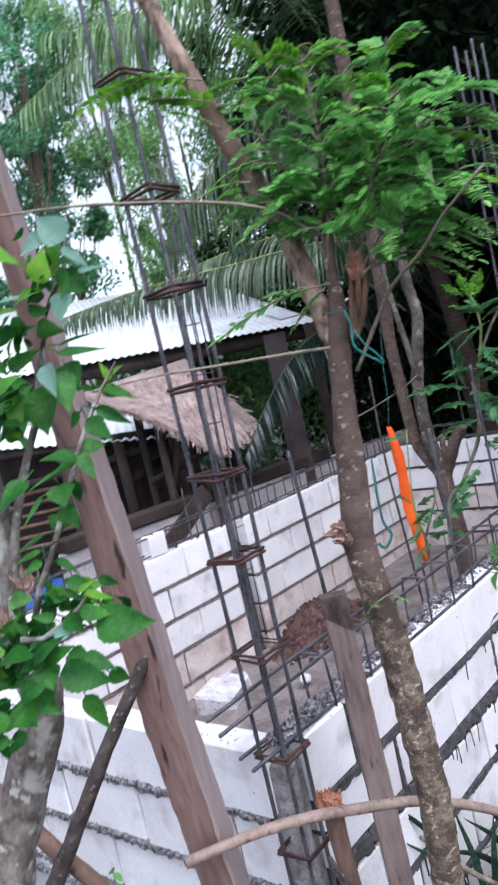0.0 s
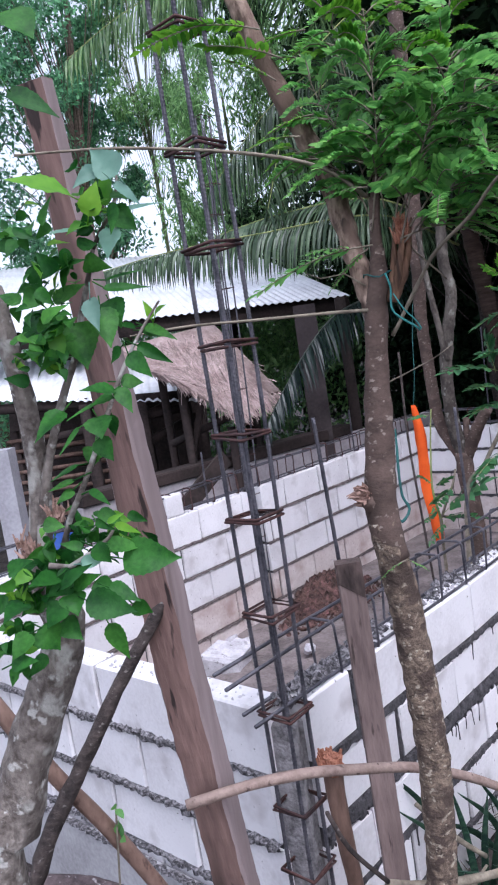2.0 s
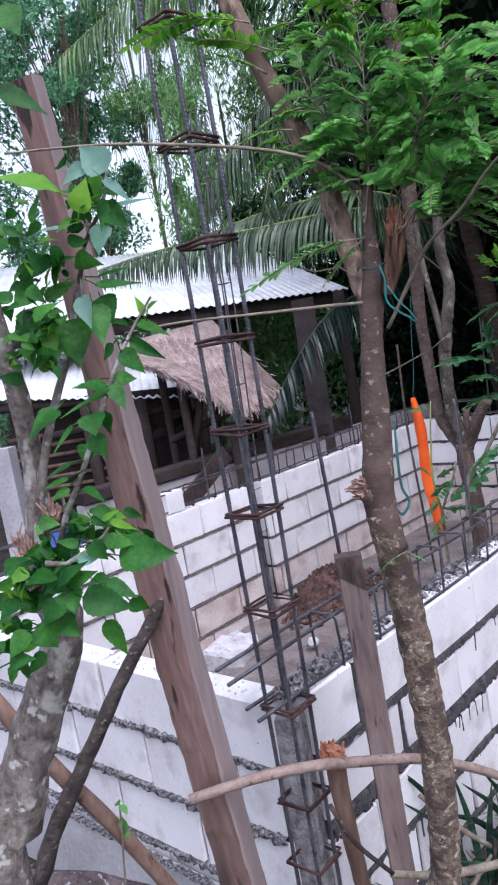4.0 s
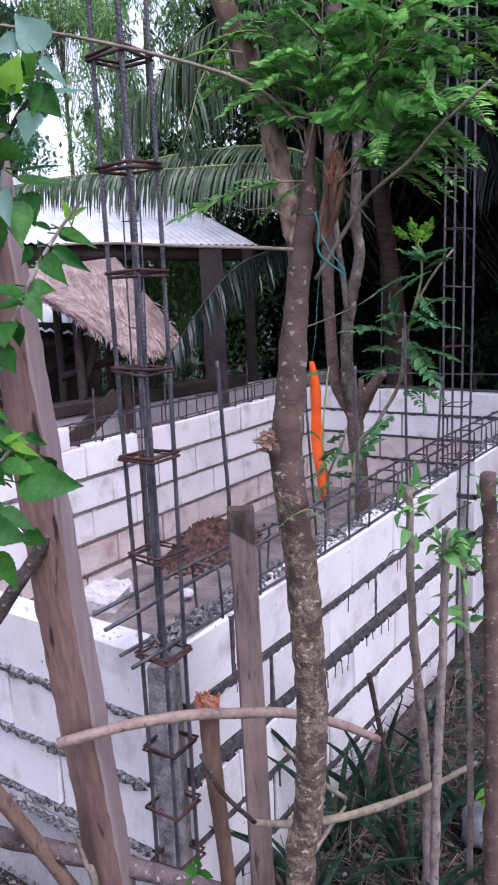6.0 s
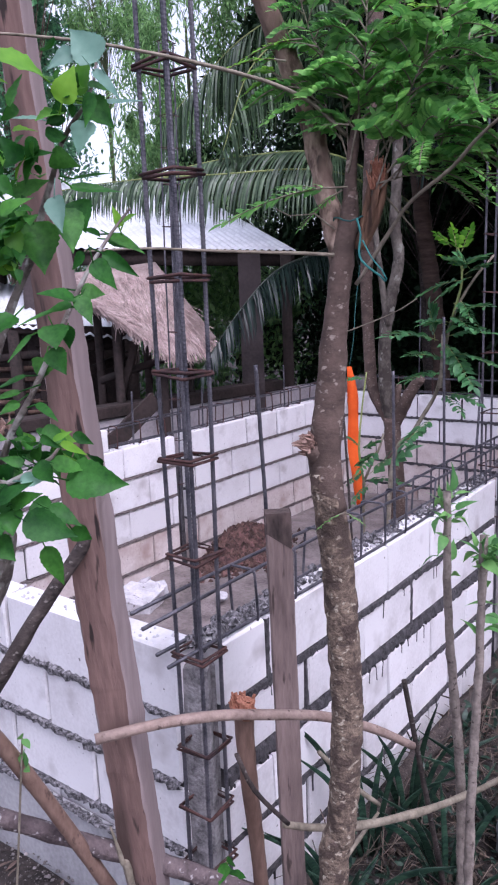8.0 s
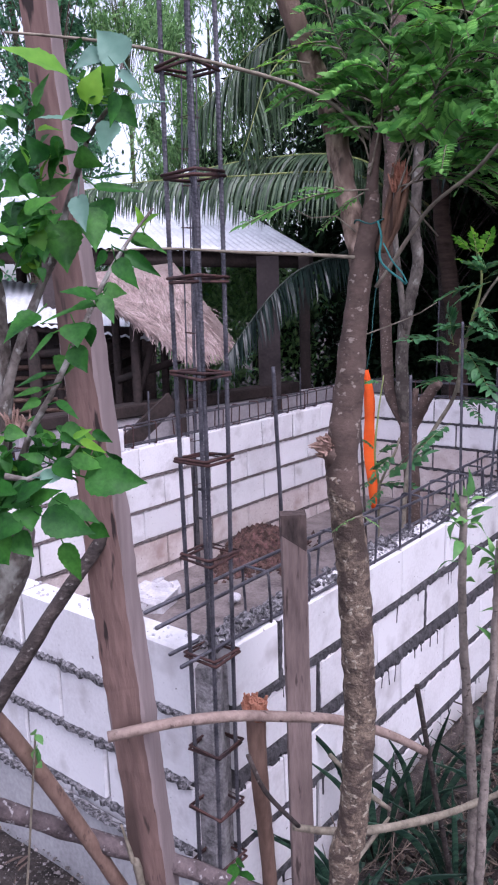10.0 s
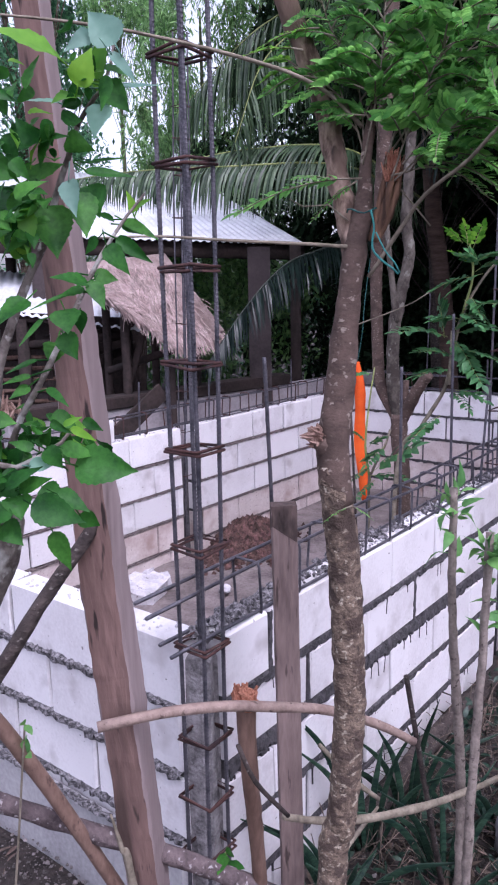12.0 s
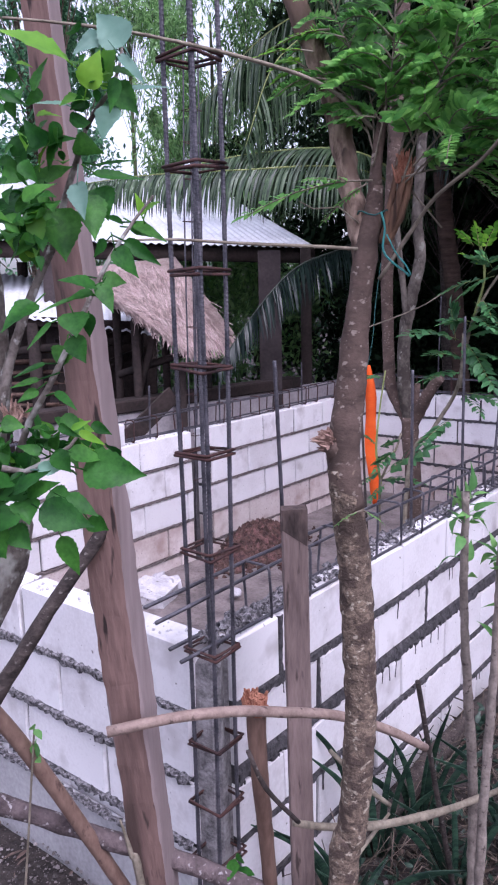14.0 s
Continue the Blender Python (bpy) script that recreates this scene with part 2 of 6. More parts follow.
ORANGE = shade("orange_cloth", (0.80, 0.10, 0.012), (0.95, 0.17, 0.025), scale=10, grain=200, rough=0.85, bump=0.4, glow=0.25)
CORD = shade("teal_nylon_cord", (0.02, 0.14, 0.135), (0.06, 0.29, 0.27), rough=0.5, bump=0.3, grain=200)
DARKCORD = shade("dark_teal_rope", (0.015, 0.07, 0.07), (0.04, 0.14, 0.13), rough=0.8, bump=0.3, grain=200)
CULM = shade("green_brown_bamboo_culm", (0.05, 0.06, 0.03), (0.15, 0.17, 0.085), scale=12, grain=60, rough=0.7, bump=0.4, stretch=(1, 1, 0.3))
LEAF_PINNATE = leafy("feathery_tree_leaf", (0.10, 0.31, 0.07), (0.25, 0.54, 0.14), through_light=0.58, rough=0.42)
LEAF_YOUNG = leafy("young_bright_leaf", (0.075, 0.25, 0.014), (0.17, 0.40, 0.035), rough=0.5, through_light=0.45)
LEAF_BROAD = leafy("broad_shrub_leaf", (0.012, 0.072, 0.012), (0.042, 0.175, 0.024), rough=0.46, scale=38, bump=0.4, vary=0.5, through_light=0.38)
LEAF_BROAD.node_tree.nodes["Principled BSDF"].inputs["Specular IOR Level"].default_value = 0.22
LEAF_SAPLING = leafy("fresh_sapling_leaf", (0.075, 0.23, 0.06), (0.17, 0.37, 0.11))
LEAF_BLUE = leafy("pale_blue_green_leaf", (0.11, 0.24, 0.18), (0.21, 0.36, 0.28), rough=0.5)
LEAF_DARK = leafy("shaded_blue_green_leaf", (0.04, 0.14, 0.05), (0.095, 0.255, 0.10))
LEAF_STRAP = shade("banded_strap_leaf", (0.007, 0.022, 0.016), (0.036, 0.076, 0.046), scale=22, grain=80, rough=0.42, bump=0.1, stretch=(0.5, 0.5, 3.0), spread=(0.42, 0.62), vary=0.4, spec=0.3)
# One coconut leaf in three copies, with shade and sun put into the colour.
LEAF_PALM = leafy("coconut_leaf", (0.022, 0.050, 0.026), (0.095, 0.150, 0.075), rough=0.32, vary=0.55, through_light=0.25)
LEAF_PALM_DARK = leafy("shade_tinted_coconut_leaf", (0.007, 0.016, 0.014), (0.022, 0.038, 0.032), rough=0.28, vary=0.5)
LEAF_PALM_LIT = leafy("sun_tinted_coconut_leaf", (0.06, 0.13, 0.05), (0.19, 0.31, 0.12), rough=0.35, vary=0.5, through_light=0.5)
LEAF_BAMBOO = leafy("bamboo_leaf", (0.12, 0.27, 0.085), (0.28, 0.47, 0.19), vary=0.5, through_light=0.52)
LEAF_FAR = leafy("far_tree_leaf", (0.075, 0.23, 0.12), (0.24, 0.48, 0.27), vary=0.55, through_light=0.55)
# Near-black leaf: the deep shade of the woods is put into its colour.
LEAF_WOOD = leafy("shade_dark_thicket_leaf", (0.006, 0.017, 0.008), (0.02, 0.042, 0.017), rough=0.6, through_light=0.08)
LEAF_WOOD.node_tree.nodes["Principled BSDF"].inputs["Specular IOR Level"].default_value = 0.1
# Darker midrib copy with shade in its colour, for the shaded fronds.
DARKRIB = shade("shade_tinted_midrib", (0.02, 0.028, 0.024), (0.05, 0.06, 0.045), rough=0.5, bump=0)
TWIG = shade("grey_green_twig", (0.12, 0.10, 0.075), (0.28, 0.24, 0.185), scale=30, grain=100, rough=0.8, bump=0.5)
RACHIS = shade("leaf_stalk", (0.17, 0.21, 0.07), (0.32, 0.35, 0.13), rough=0.6, bump=0)

# ---- mesh helpers ----
rng = np.random.default_rng(7)


class Mesh:
    """Gathers vertices and faces for one mesh."""

    def __init__(self):
        self.v, self.f, self.n = [], [], 0

    def add(self, v, f):
        v = np.asarray(v, float)
        self.v.append(v)
        self.f.extend([tuple(i + self.n for i in q) for q in f])
        self.n += len(v)
        return self

    def data(self, name, material, smooth=True):
        me = bpy.data.meshes.new(name)
        me.from_pydata(np.concatenate(self.v).tolist(), [], self.f)
        me.materials.append(material)
        if smooth:
            me.polygons.foreach_set("use_smooth", [True] * len(me.polygons))
        me.update()
        return me


def part(name, mesh, material, parent=None, label="", smooth=True):
    """One mesh object, under a thing or part where one is given."""
    ob = new(name, mesh.data(name, material, smooth) if isinstance(mesh, Mesh) else mesh)
    if parent is not None:
        ob.parent = parent
        ob.matrix_parent_inverse = parent.matrix_world.inverted()
    return tagged(ob, label)


def thing(name, at, label, category, group="", kind=""):
    ob = new(name)
    ob.location = at
    ob.empty_display_size = 0.05
    bpy.context.view_layer.update()
    return tagged(ob, label, category, group, kind)


def smooth_line(pts, step):
    """A Catmull-Rom curve through points, sampled about every step metres."""
    p = np.asarray(pts, float)
    p = np.vstack([2 * p[0] - p[1], p, 2 * p[-1] - p[-2]])
    out = []
    for a, b, c, d in zip(p, p[1:], p[2:], p[3:]):
        k = max(1, int(np.linalg.norm(c - b) / step))
        for t in np.arange(k) / k:
            out.append(0.5 * (2 * b + (c - a) * t + (2 * a - 5 * b + 4 * c - d) * t * t + (3 * b - a - 3 * c + d) * t ** 3))
    out.append(p[-2])
    return np.array(out)


def tube(m, line, radius, sides=8, rough=0.0, ribs=0.0, flat=1.0, lump=12.0):
    """A closed tube along a line; radius is one number or one for each end or point."""
    line = np.asarray(line, float)
    k = len(line)
    r = np.interp(np.linspace(0, 1, k), np.linspace(0, 1, np.size(radius)), np.atleast_1d(radius)) if np.size(radius) > 1 else np.full(k, float(np.atleast_1d(radius)[0]))
    tan = np.gradient(line, axis=0)
    tan /= np.linalg.norm(tan, axis=1)[:, None] + 1e-12
    ref = np.array([0.0, 0, 1]) if abs(tan[0][2]) < 0.9 else np.array([1.0, 0, 0])
    a = np.cross(tan[0], ref)
    a /= np.linalg.norm(a)
    verts = []
    for i in range(k):
        a = a - tan[i] * (a @ tan[i])
        a /= np.linalg.norm(a)
        b = np.cross(tan[i], a)
        for s in range(sides):
            w = 2 * math.pi * s / sides
            d = a * math.cos(w) + b * math.sin(w) * flat
            q = r[i]
            if rough:
                q *= 1 + rough * noise.noise(Vector(line[i] * lump + d * 1.3))
            if ribs and (i + 3 * s // sides) % 3 == 0:
                q *= 1 + ribs
            verts.append(line[i] + d * q)
    faces = [(i * sides + s, i * sides + (s + 1) % sides, (i + 1) * sides + (s + 1) % sides, (i + 1) * sides + s) for i in range(k - 1) for s in range(sides)]
    faces.append(tuple(range(sides))[::-1])
    faces.append(tuple(range((k - 1) * sides, k * sides)))
    return m.add(verts, faces)


def bar(m, a, b, radius, sides=6):
    return tube(m, np.array([a, b], float), radius, sides)


def box(m, lo, hi, bevel=0.0, jitter=0.0):
    """A box; with bevel, one with chamfered edges."""
    lo, hi = np.array(lo, float), np.array(hi, float)
    if not bevel:
        v = [(x, y, z) for x in (lo[0], hi[0]) for y in (lo[1], hi[1]) for z in (lo[2], hi[2])]
        return m.add(v, [(0, 1, 3, 2), (4, 6, 7, 5), (0, 4, 5, 1), (2, 3, 7, 6), (0, 2, 6, 4), (1, 5, 7, 3)])
    bm = bmesh.new()
    bmesh.ops.create_cube(bm, size=1)
    for v in bm.verts:
        v.co = Vector(((lo + hi) / 2 + np.array(v.co) * (hi - lo)).tolist())
    bmesh.ops.bevel(bm, geom=bm.edges[:], offset=bevel, segments=1, affect="EDGES")
    bm.verts.ensure_lookup_table()
    vs = np.array([v.co[:] for v in bm.verts])
    if jitter:
        vs += rng.normal(0, jitter, vs.shape)
    fs = [tuple(v.index for v in f.verts) for f in bm.faces]
    bm.free()
    return m.add(vs, fs)


def unit(v):
    v = np.asarray(v, float)
    return v / (np.linalg.norm(v) + 1e-12)


def leaf(m, at, way, up, length, width, fold=0.25, curl=0.2, shape=(0.75, 1.0, 0.62)):
    """One leaf: three cross ribs and a tip, folded along its middle and bent down at the end."""
    at, way = np.asarray(at, float), unit(way)
    side = np.cross(way, up)
    side = unit(side) if np.linalg.norm(side) > 1e-6 else unit(np.cross(way, (1, 0.3, 0.2)))
    up = np.cross(side, way)
    v = [at]
    for t, w in zip((0.22, 0.5, 0.78), shape):
        mid = at + way * length * t - up * curl * length * t * t
        v += [mid - side * width / 2 * w + up * fold * width * w / 2, mid, mid + side * width / 2 * w + up * fold * width * w / 2]
    v.append(at + way * length - up * curl * length)
    m.add(v, [(0, 2, 1), (0, 3, 2), (1, 2, 5, 4), (2, 3, 6, 5), (4, 5, 8, 7), (5, 6, 9, 8), (7, 8, 10), (8, 9, 10)])


def simple_leaf(m, at, way, up, length, width):
    at, way = np.asarray(at, float), unit(way)
    side = unit(np.cross(way, up) + 1e-6)
    mid = at + way * length * 0.45 - np.asarray(up) * length * 0.06
    m.add([at, mid - side * width / 2, at + way * length - np.asarray(up) * length * 0.2, mid + side * width / 2], [(0, 3, 2, 1)])


def any_way(tilt=0.0):
    w = rng.normal(0, 1, 3)
    w[2] += tilt
    return unit(w)


def pinnate(leaves, stalks, at, way, length, leaflet, pairs=6, droop=0.25, wide=0.42):
    """A feathery leaf: a stalk with paired leaflets."""
    way = unit(way)
    side = unit(np.cross(way, (0, 0, 1)) + rng.normal(0, 0.25, 3))
    up = unit(np.cross(side, way))
    line = [np.asarray(at, float) + way * length * t - np.array([0, 0, 1]) * droop * length * t * t for t in np.linspace(0, 1, 6)]
    tube(stalks, line, [0.0016, 0.0008], 4)
    for i in range(pairs):
        t = 0.2 + 0.76 * i / max(1, pairs - 1)
        p = np.asarray(at, float) + way * length * t - np.array([0, 0, 1]) * droop * length * t * t
        size = leaflet * (0.75 + 0.35 * math.sin(math.pi * t)) * rng.uniform(0.85, 1.15)
        for s in (-1, 1):
            leaf(leaves, p, side * s + way * 0.55 + rng.normal(0, 0.12, 3), up + rng.normal(0, 0.2, 3), size, size * wide, 0.2, 0.25)
    leaf(leaves, line[-1], way - np.array([0, 0, droop]), up, leaflet, leaflet * wide, 0.2, 0.2)


def frond(leaves, stalks, line, count, length, hang=1.0, radius=0.012, width=0.02, lean=0.45, start=0.05, both=True):
    """A coconut frond: a tapering midrib with long narrow hanging leaflets."""
    line = smooth_line(line, 0.06)
    tube(stalks, line, [radius, radius * 0.3], 6)
    k = len(line)
    for i in range(count):
        t = start + (1 - start) * i / (count - 1)
        j = min(k - 2, int(t * (k - 1)))
        p = line[j] + (line[j + 1] - line[j]) * (t * (k - 1) - j)
        along = unit(line[j + 1] - line[j])
        side0 = unit(np.cross(along, (0, 0, 1)))
        for s in ((-1, 1) if both else (1,)):
            size = length * (0.45 + 0.75 * math.sin(math.pi * min(0.97, 0.12 + t * 0.85))) * rng.uniform(0.85, 1.1)
            d = unit(side0 * s * 0.75 + along * lean + np.array([0, 0, -0.35]) + rng.normal(0, 0.07, 3))
            pts = [p]
            for q in range(4):
                d = unit(d + np.array([0, 0, -0.42 * hang]))
                pts.append(pts[-1] + d * size / 4)
            w = [width * x for x in (0.6, 1, 0.9, 0.6, 0.08)]
            face = unit(np.cross(d, along) + rng.normal(0, 0.25, 3))
            v = []
            for pt, ww in zip(pts, w):
                e = unit(np.cross(face, d))
                v += [pt - e * ww / 2, pt + e * ww / 2]
            leaves.add(v, [(2 * q, 2 * q + 1, 2 * q + 3, 2 * q + 2) for q in range(4)])


def cloud(m, centres, radii, count, size, tilt=0.2, squash=0.8, aspect=0.45):
    """Many leaves spread through clumps."""
    norm = lambda q: q / (np.linalg.norm(q, axis=1)[:, None] + 1e-9)
    pick = rng.integers(len(centres), size=count)
    d = norm(rng.normal(0, 1, (count, 3))) * (rng.uniform(0.25, 1, (count, 1)) ** 0.5)
    at = np.asarray(centres, float)[pick] + d * np.array([1, 1, squash]) * np.asarray(radii, float)[pick][:, None]
    s = size * rng.uniform(0.6, 1.3, (count, 1))
    way = norm(rng.normal(0, 1, (count, 3)) + (0, 0, -tilt))
    up = norm(rng.normal(0, 1, (count, 3)) + (0, 0, 1.5))
    side = norm(np.cross(way, up)) * s * aspect / 2
    mid = at + way * s * 0.45 - up * s * 0.06
    v = np.stack([at, mid - side, at + way * s - up * s * 0.2, mid + side], 1).reshape(-1, 3)
    m.add(v, (np.arange(4 * count).reshape(-1, 4)[:, [0, 3, 2, 1]]).tolist())


def broad_leaf(m, at, way, up, length, width, curl=0.25, cup=0.25):
    """A broad ovate toothed leaf with a drawn-out tip, folded along its midrib and ribbed by its side veins."""
    at, way = np.asarray(at, float), unit(way)
    side = unit(np.cross(way, up) + 1e-6)
    up = np.cross(side, way)
    v, n, wave = [], 18, rng.uniform(0, 6.283)
    twist = rng.normal(0, 0.25)
    for i in range(n + 1):
        t = i / n
        w = width * 0.5 * 3.13 * (t ** 0.55) * ((1 - t) ** 1.35) * (1.04 if i % 2 else 0.95) + 0.0005
        mid = at + way * length * (t - 0.12 * curl * t * t) - up * curl * length * t * t
        e = side * math.cos(twist * t) + up * math.sin(twist * t)
        for x in (-1, -0.5, 0, 0.5, 1):
            vein = 0.05 * math.sin(26 * t - 5 * abs(x)) + 0.06 * math.sin(wave + 9 * t + 2 * x)
            v.append(mid + e * w * x + up * w * abs(x) * (cup * abs(x) ** 0.3 + vein))
    m.add(v, [(i * 5 + j, i * 5 + j + 1, (i + 1) * 5 + j + 1, (i + 1) * 5 + j) for i in range(n) for j in range(4)])

# ---- ground ----


def ground_height(x, y):
    d = math.hypot(x + 1.3, y + 1.3)
    h = -0.28 + 0.16 * max(0.0, 1 - d / 1.2) + 0.025 * noise.noise(Vector((x * 2.1, y * 2.1, 0))) + 0.012 * noise.noise(Vector((x * 7, y * 7, 3)))
    if 0.0 < x < 4.9 and 0.0 < y < 2.4:
        h -= 0.04
    return h


def sheet(xs, ys, height):
    m = Mesh()
    m.add([(x, y, height(x, y)) for x in xs for y in ys],
          [(i * len(ys) + j, (i + 1) * len(ys) + j, (i + 1) * len(ys) + j + 1, i * len(ys) + j + 1) for i in range(len(xs) - 1) for j in range(len(ys) - 1)])
    return m


axis = np.concatenate([[-400, -120, -40, -15, -6], np.arange(-3, 6.01, 0.1), [7, 8.5, 11, 15, 22, 40, 120, 400]])
tagged(part("ground", sheet(axis, axis, ground_height), SOIL), "damp brown soil strewn with litter, plant shade put into its colour", "ground", kind="structure")
tagged(part("floor", sheet(np.arange(0.12, 4.77, 0.06), np.arange(0.12, 2.29, 0.06), lambda x, y: -0.275 + 0.03 * noise.noise(Vector((x * 3, y * 3, 5)))), SAND),
       "bare trodden soil floor inside the block walls", "floor", kind="structure")

# ---- block walls ----
block_meshes = {}


def block_mesh(length, height, depth, turn, material):
    key = (round(length, 3), round(height, 3), turn, int(rng.integers(3)), material.name)
    if key not in block_meshes:
        a, b = (length, depth) if turn == "x" else (depth, length)
        block_meshes[key] = box(Mesh(), (-a / 2, -b / 2, -height / 2), (a / 2, b / 2, height / 2), 0.006, 0.0016).data("block", material, False)
    return block_meshes[key]


def ragged_joint(m, a, b, out, half, proud):
    """A ragged bead of mortar from a to b, proud of a wall whose face looks towards out."""
    a, b, out = np.array(a, float), np.array(b, float), np.array(out, float)
    k = max(2, int(np.linalg.norm(b - a) / 0.012))
    side = np.cross(unit(b - a), out)
    v = []
    for i in range(k + 1):
        p = a + (b - a) * i / k
        up = half * (1 + 0.7 * noise.noise(Vector(p * 25)) + 0.5 * rng.uniform(-1, 1))
        dn = half * (1 + 0.9 * noise.noise(Vector(p * 22 + 9)) + 0.6 * rng.uniform(-1, 1))
        q = proud * (0.6 + 0.9 * rng.uniform())
        v += [p + side * up - out * 0.012, p + side * up * 0.55 + out * q, p - side * dn * 0.55 + out * q * rng.uniform(0.4, 1.2), p - side * dn - out * 0.012]
    m.add(v, [(i * 4 + j, i * 4 + j + 1, i * 4 + j + 5, i * 4 + j + 4) for i in range(k) for j in range(3)])


def block_wall(name, label, turn, face, back, runs, courses, offsets, face_out, length=0.41, proud=0.004, bead=None, muddy=9, extra=0.003):
    """A wall of blocks along one axis. runs: (start, end) of each stretch; courses: (bottom, top) of each row."""
    core = Mesh()
    lo, hi = min(face, back), max(face, back)
    for s, e in runs:
        a, b = (s + 0.012, lo + 0.012, -0.42), (e - 0.012, hi - 0.012, courses[0][1] - 0.02)
        if turn == "y":
            a, b = (a[1], a[0], a[2]), (b[1], b[0], b[2])
        box(core, a, b)
    wall = tagged(part(name, core, MORTAR, smooth=False), label, "wall", kind="structure")
    joints = Mesh()
    for k, (z0, z1) in enumerate(courses):
        for s, e in runs:
            cuts = [s] + [c for c in np.arange(s - length + offsets[k % len(offsets)], e, length) if s + 0.06 < c < e - 0.06] + [e]
            for p, q in zip(cuts, cuts[1:]):
                gap = 0.006 if rng.uniform() < 0.62 else 0.016
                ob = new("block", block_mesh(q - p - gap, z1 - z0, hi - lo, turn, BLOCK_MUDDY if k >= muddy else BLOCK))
                ob.parent = wall
                mid = (lo + hi) / 2 + rng.normal(0, 0.0015)
                ob.location = ((p + q) / 2, mid, (z0 + z1) / 2) if turn == "x" else (mid, (p + q) / 2, (z0 + z1) / 2)
                ob.rotation_euler = [rng.normal(0, 0.003) for _ in range(3)]
            if k + 1 < len(courses):
                zj = (z0 + courses[k + 1][1]) / 2
                half = (z0 - courses[k + 1][1]) / 2 + extra
                for f, o in ((face, face_out), (back, -face_out)):
                    if turn == "x":
                        ragged_joint(joints, (s + 0.01, f, zj), (e - 0.01, f, zj), (0, o, 0), half, proud)
                    else:
                        ragged_joint(joints, (f, s + 0.01, zj), (f, e - 0.01, zj), (o, 0, 0), half, proud)
    tagged(part("mortar_joint", joints, bead or MORTAR, wall, "ragged grey mortar squeezed from the joints", smooth=False), kind="stuff")
    return wall


EVEN = [(0.456, 0.65), (0.246, 0.438), (0.036, 0.228), (-0.174, 0.018), (-0.384, -0.192)]
NEAR_RIGHT = [(0.462, 0.65), (0.262, 0.432), (0.034, 0.202), (-0.174, 0.010), (-0.384, -0.200)]
wall_south = block_wall("wall_south", "low unfinished wall of white concrete blocks with thick dark mortar joints", "x", 0.0, 0.1,
                        [(0.09, 2.22), (2.49, 4.93)], NEAR_RIGHT, [0.219, 0.038, 0.228, 0.030, 0.21], -1, length=0.385, proud=0.004, extra=0.004)
upright = Mesh()
for x, k in ((1.283, 1), (0.309, 0), (0.513, 1)):
    z0, z1 = NEAR_RIGHT[k]
    ragged_joint(upright, (x, 0.0, z0 - 0.01), (x, 0.0, z1 + (0.01 if k else 0.0)), (0, -1, 0), 0.012 if x != 0.513 else 0.006, 0.003)
for (lower, upper) in zip(NEAR_RIGHT[1:], NEAR_RIGHT):
    for _ in range(34):
        x, top = rng.uniform(0.12, 4.6), lower[1] + 0.004
        if 2.2 < x < 2.5:
            continue
        ragged_joint(upright, (x, 0.0, top), (x + rng.normal(0, 0.004), 0.0, top - rng.uniform(0.026, 0.07)), (0, -1, 0), rng.uniform(0.0015, 0.004), 0.0012)
tagged(part("mortar_joint", upright, MORTAR, wall_south, "dark mortar between block ends", smooth=False), kind="stuff")
wall_west = block_wall("wall_west", "low unfinished white block wall with crumbly mortar beads", "y", 0.0, 0.1,
                       [(0.08, 2.29)], EVEN, [0.355, 0.17, 0.375, 0.16, 0.3], -1, proud=0.013, bead=BEAD, extra=0.008)
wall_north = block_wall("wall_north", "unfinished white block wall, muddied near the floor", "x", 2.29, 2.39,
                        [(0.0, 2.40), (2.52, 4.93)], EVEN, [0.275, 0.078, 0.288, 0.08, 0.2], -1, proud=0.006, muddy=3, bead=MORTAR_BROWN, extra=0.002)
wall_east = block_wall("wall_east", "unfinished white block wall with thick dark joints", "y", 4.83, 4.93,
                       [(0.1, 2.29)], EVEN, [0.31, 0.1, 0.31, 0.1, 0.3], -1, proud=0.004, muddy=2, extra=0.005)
foot = Mesh()
box(foot, (-0.035, 0.06, -0.45), (0.0, 2.3, 0.0), 0.012, 0.004)
lumps = Mesh()
ragged_joint(lumps, (-0.035, 0.06, 0.0), (-0.035, 2.28, 0.0), (-1, 0, 0.4), 0.010, 0.010)
tagged(part("footing", foot, FOOTING, smooth=False), "rough grey cement band along the foot of the block wall", "footing", kind="structure")
part("mortar_bead", lumps, BEAD, bpy.data.objects["footing"], "crumbly mortar bead", smooth=False)
cap = Mesh()
box(cap, (1.66, 2.295, 0.655), (1.80, 2.385, 0.79), 0.006, 0.002)
tagged(part("half_block", cap, BLOCK, smooth=False), "single white half block set upright on the wall", "block")
# poured concrete in the corner gap, up to below the wall tops
pour = Mesh()
box(pour, (0.028, 0.02, -0.45), (0.094, 0.098, 0.60), 0.012, 0.006)
tagged(part("column_core", pour, RAWPOUR, smooth=False), "grey raw concrete filling in the corner gap", "column", kind="structure")
pour = Mesh()
box(pour, (2.24, 0.03, -0.45), (2.47, 0.1, 0.45), 0.01, 0.003)
tagged(part("column_core", pour, RAWPOUR, smooth=False), "grey raw concrete between two wall stretches", "column", kind="structure")
pour = Mesh()
box(pour, (2.42, 2.33, -0.45), (2.50, 2.39, 0.5), 0.012, 0.006)
tagged(part("column_core", pour, MORTAR, smooth=False), "grey raw concrete in the wall gap", "column", kind="structure")

# ---- reinforcement ----


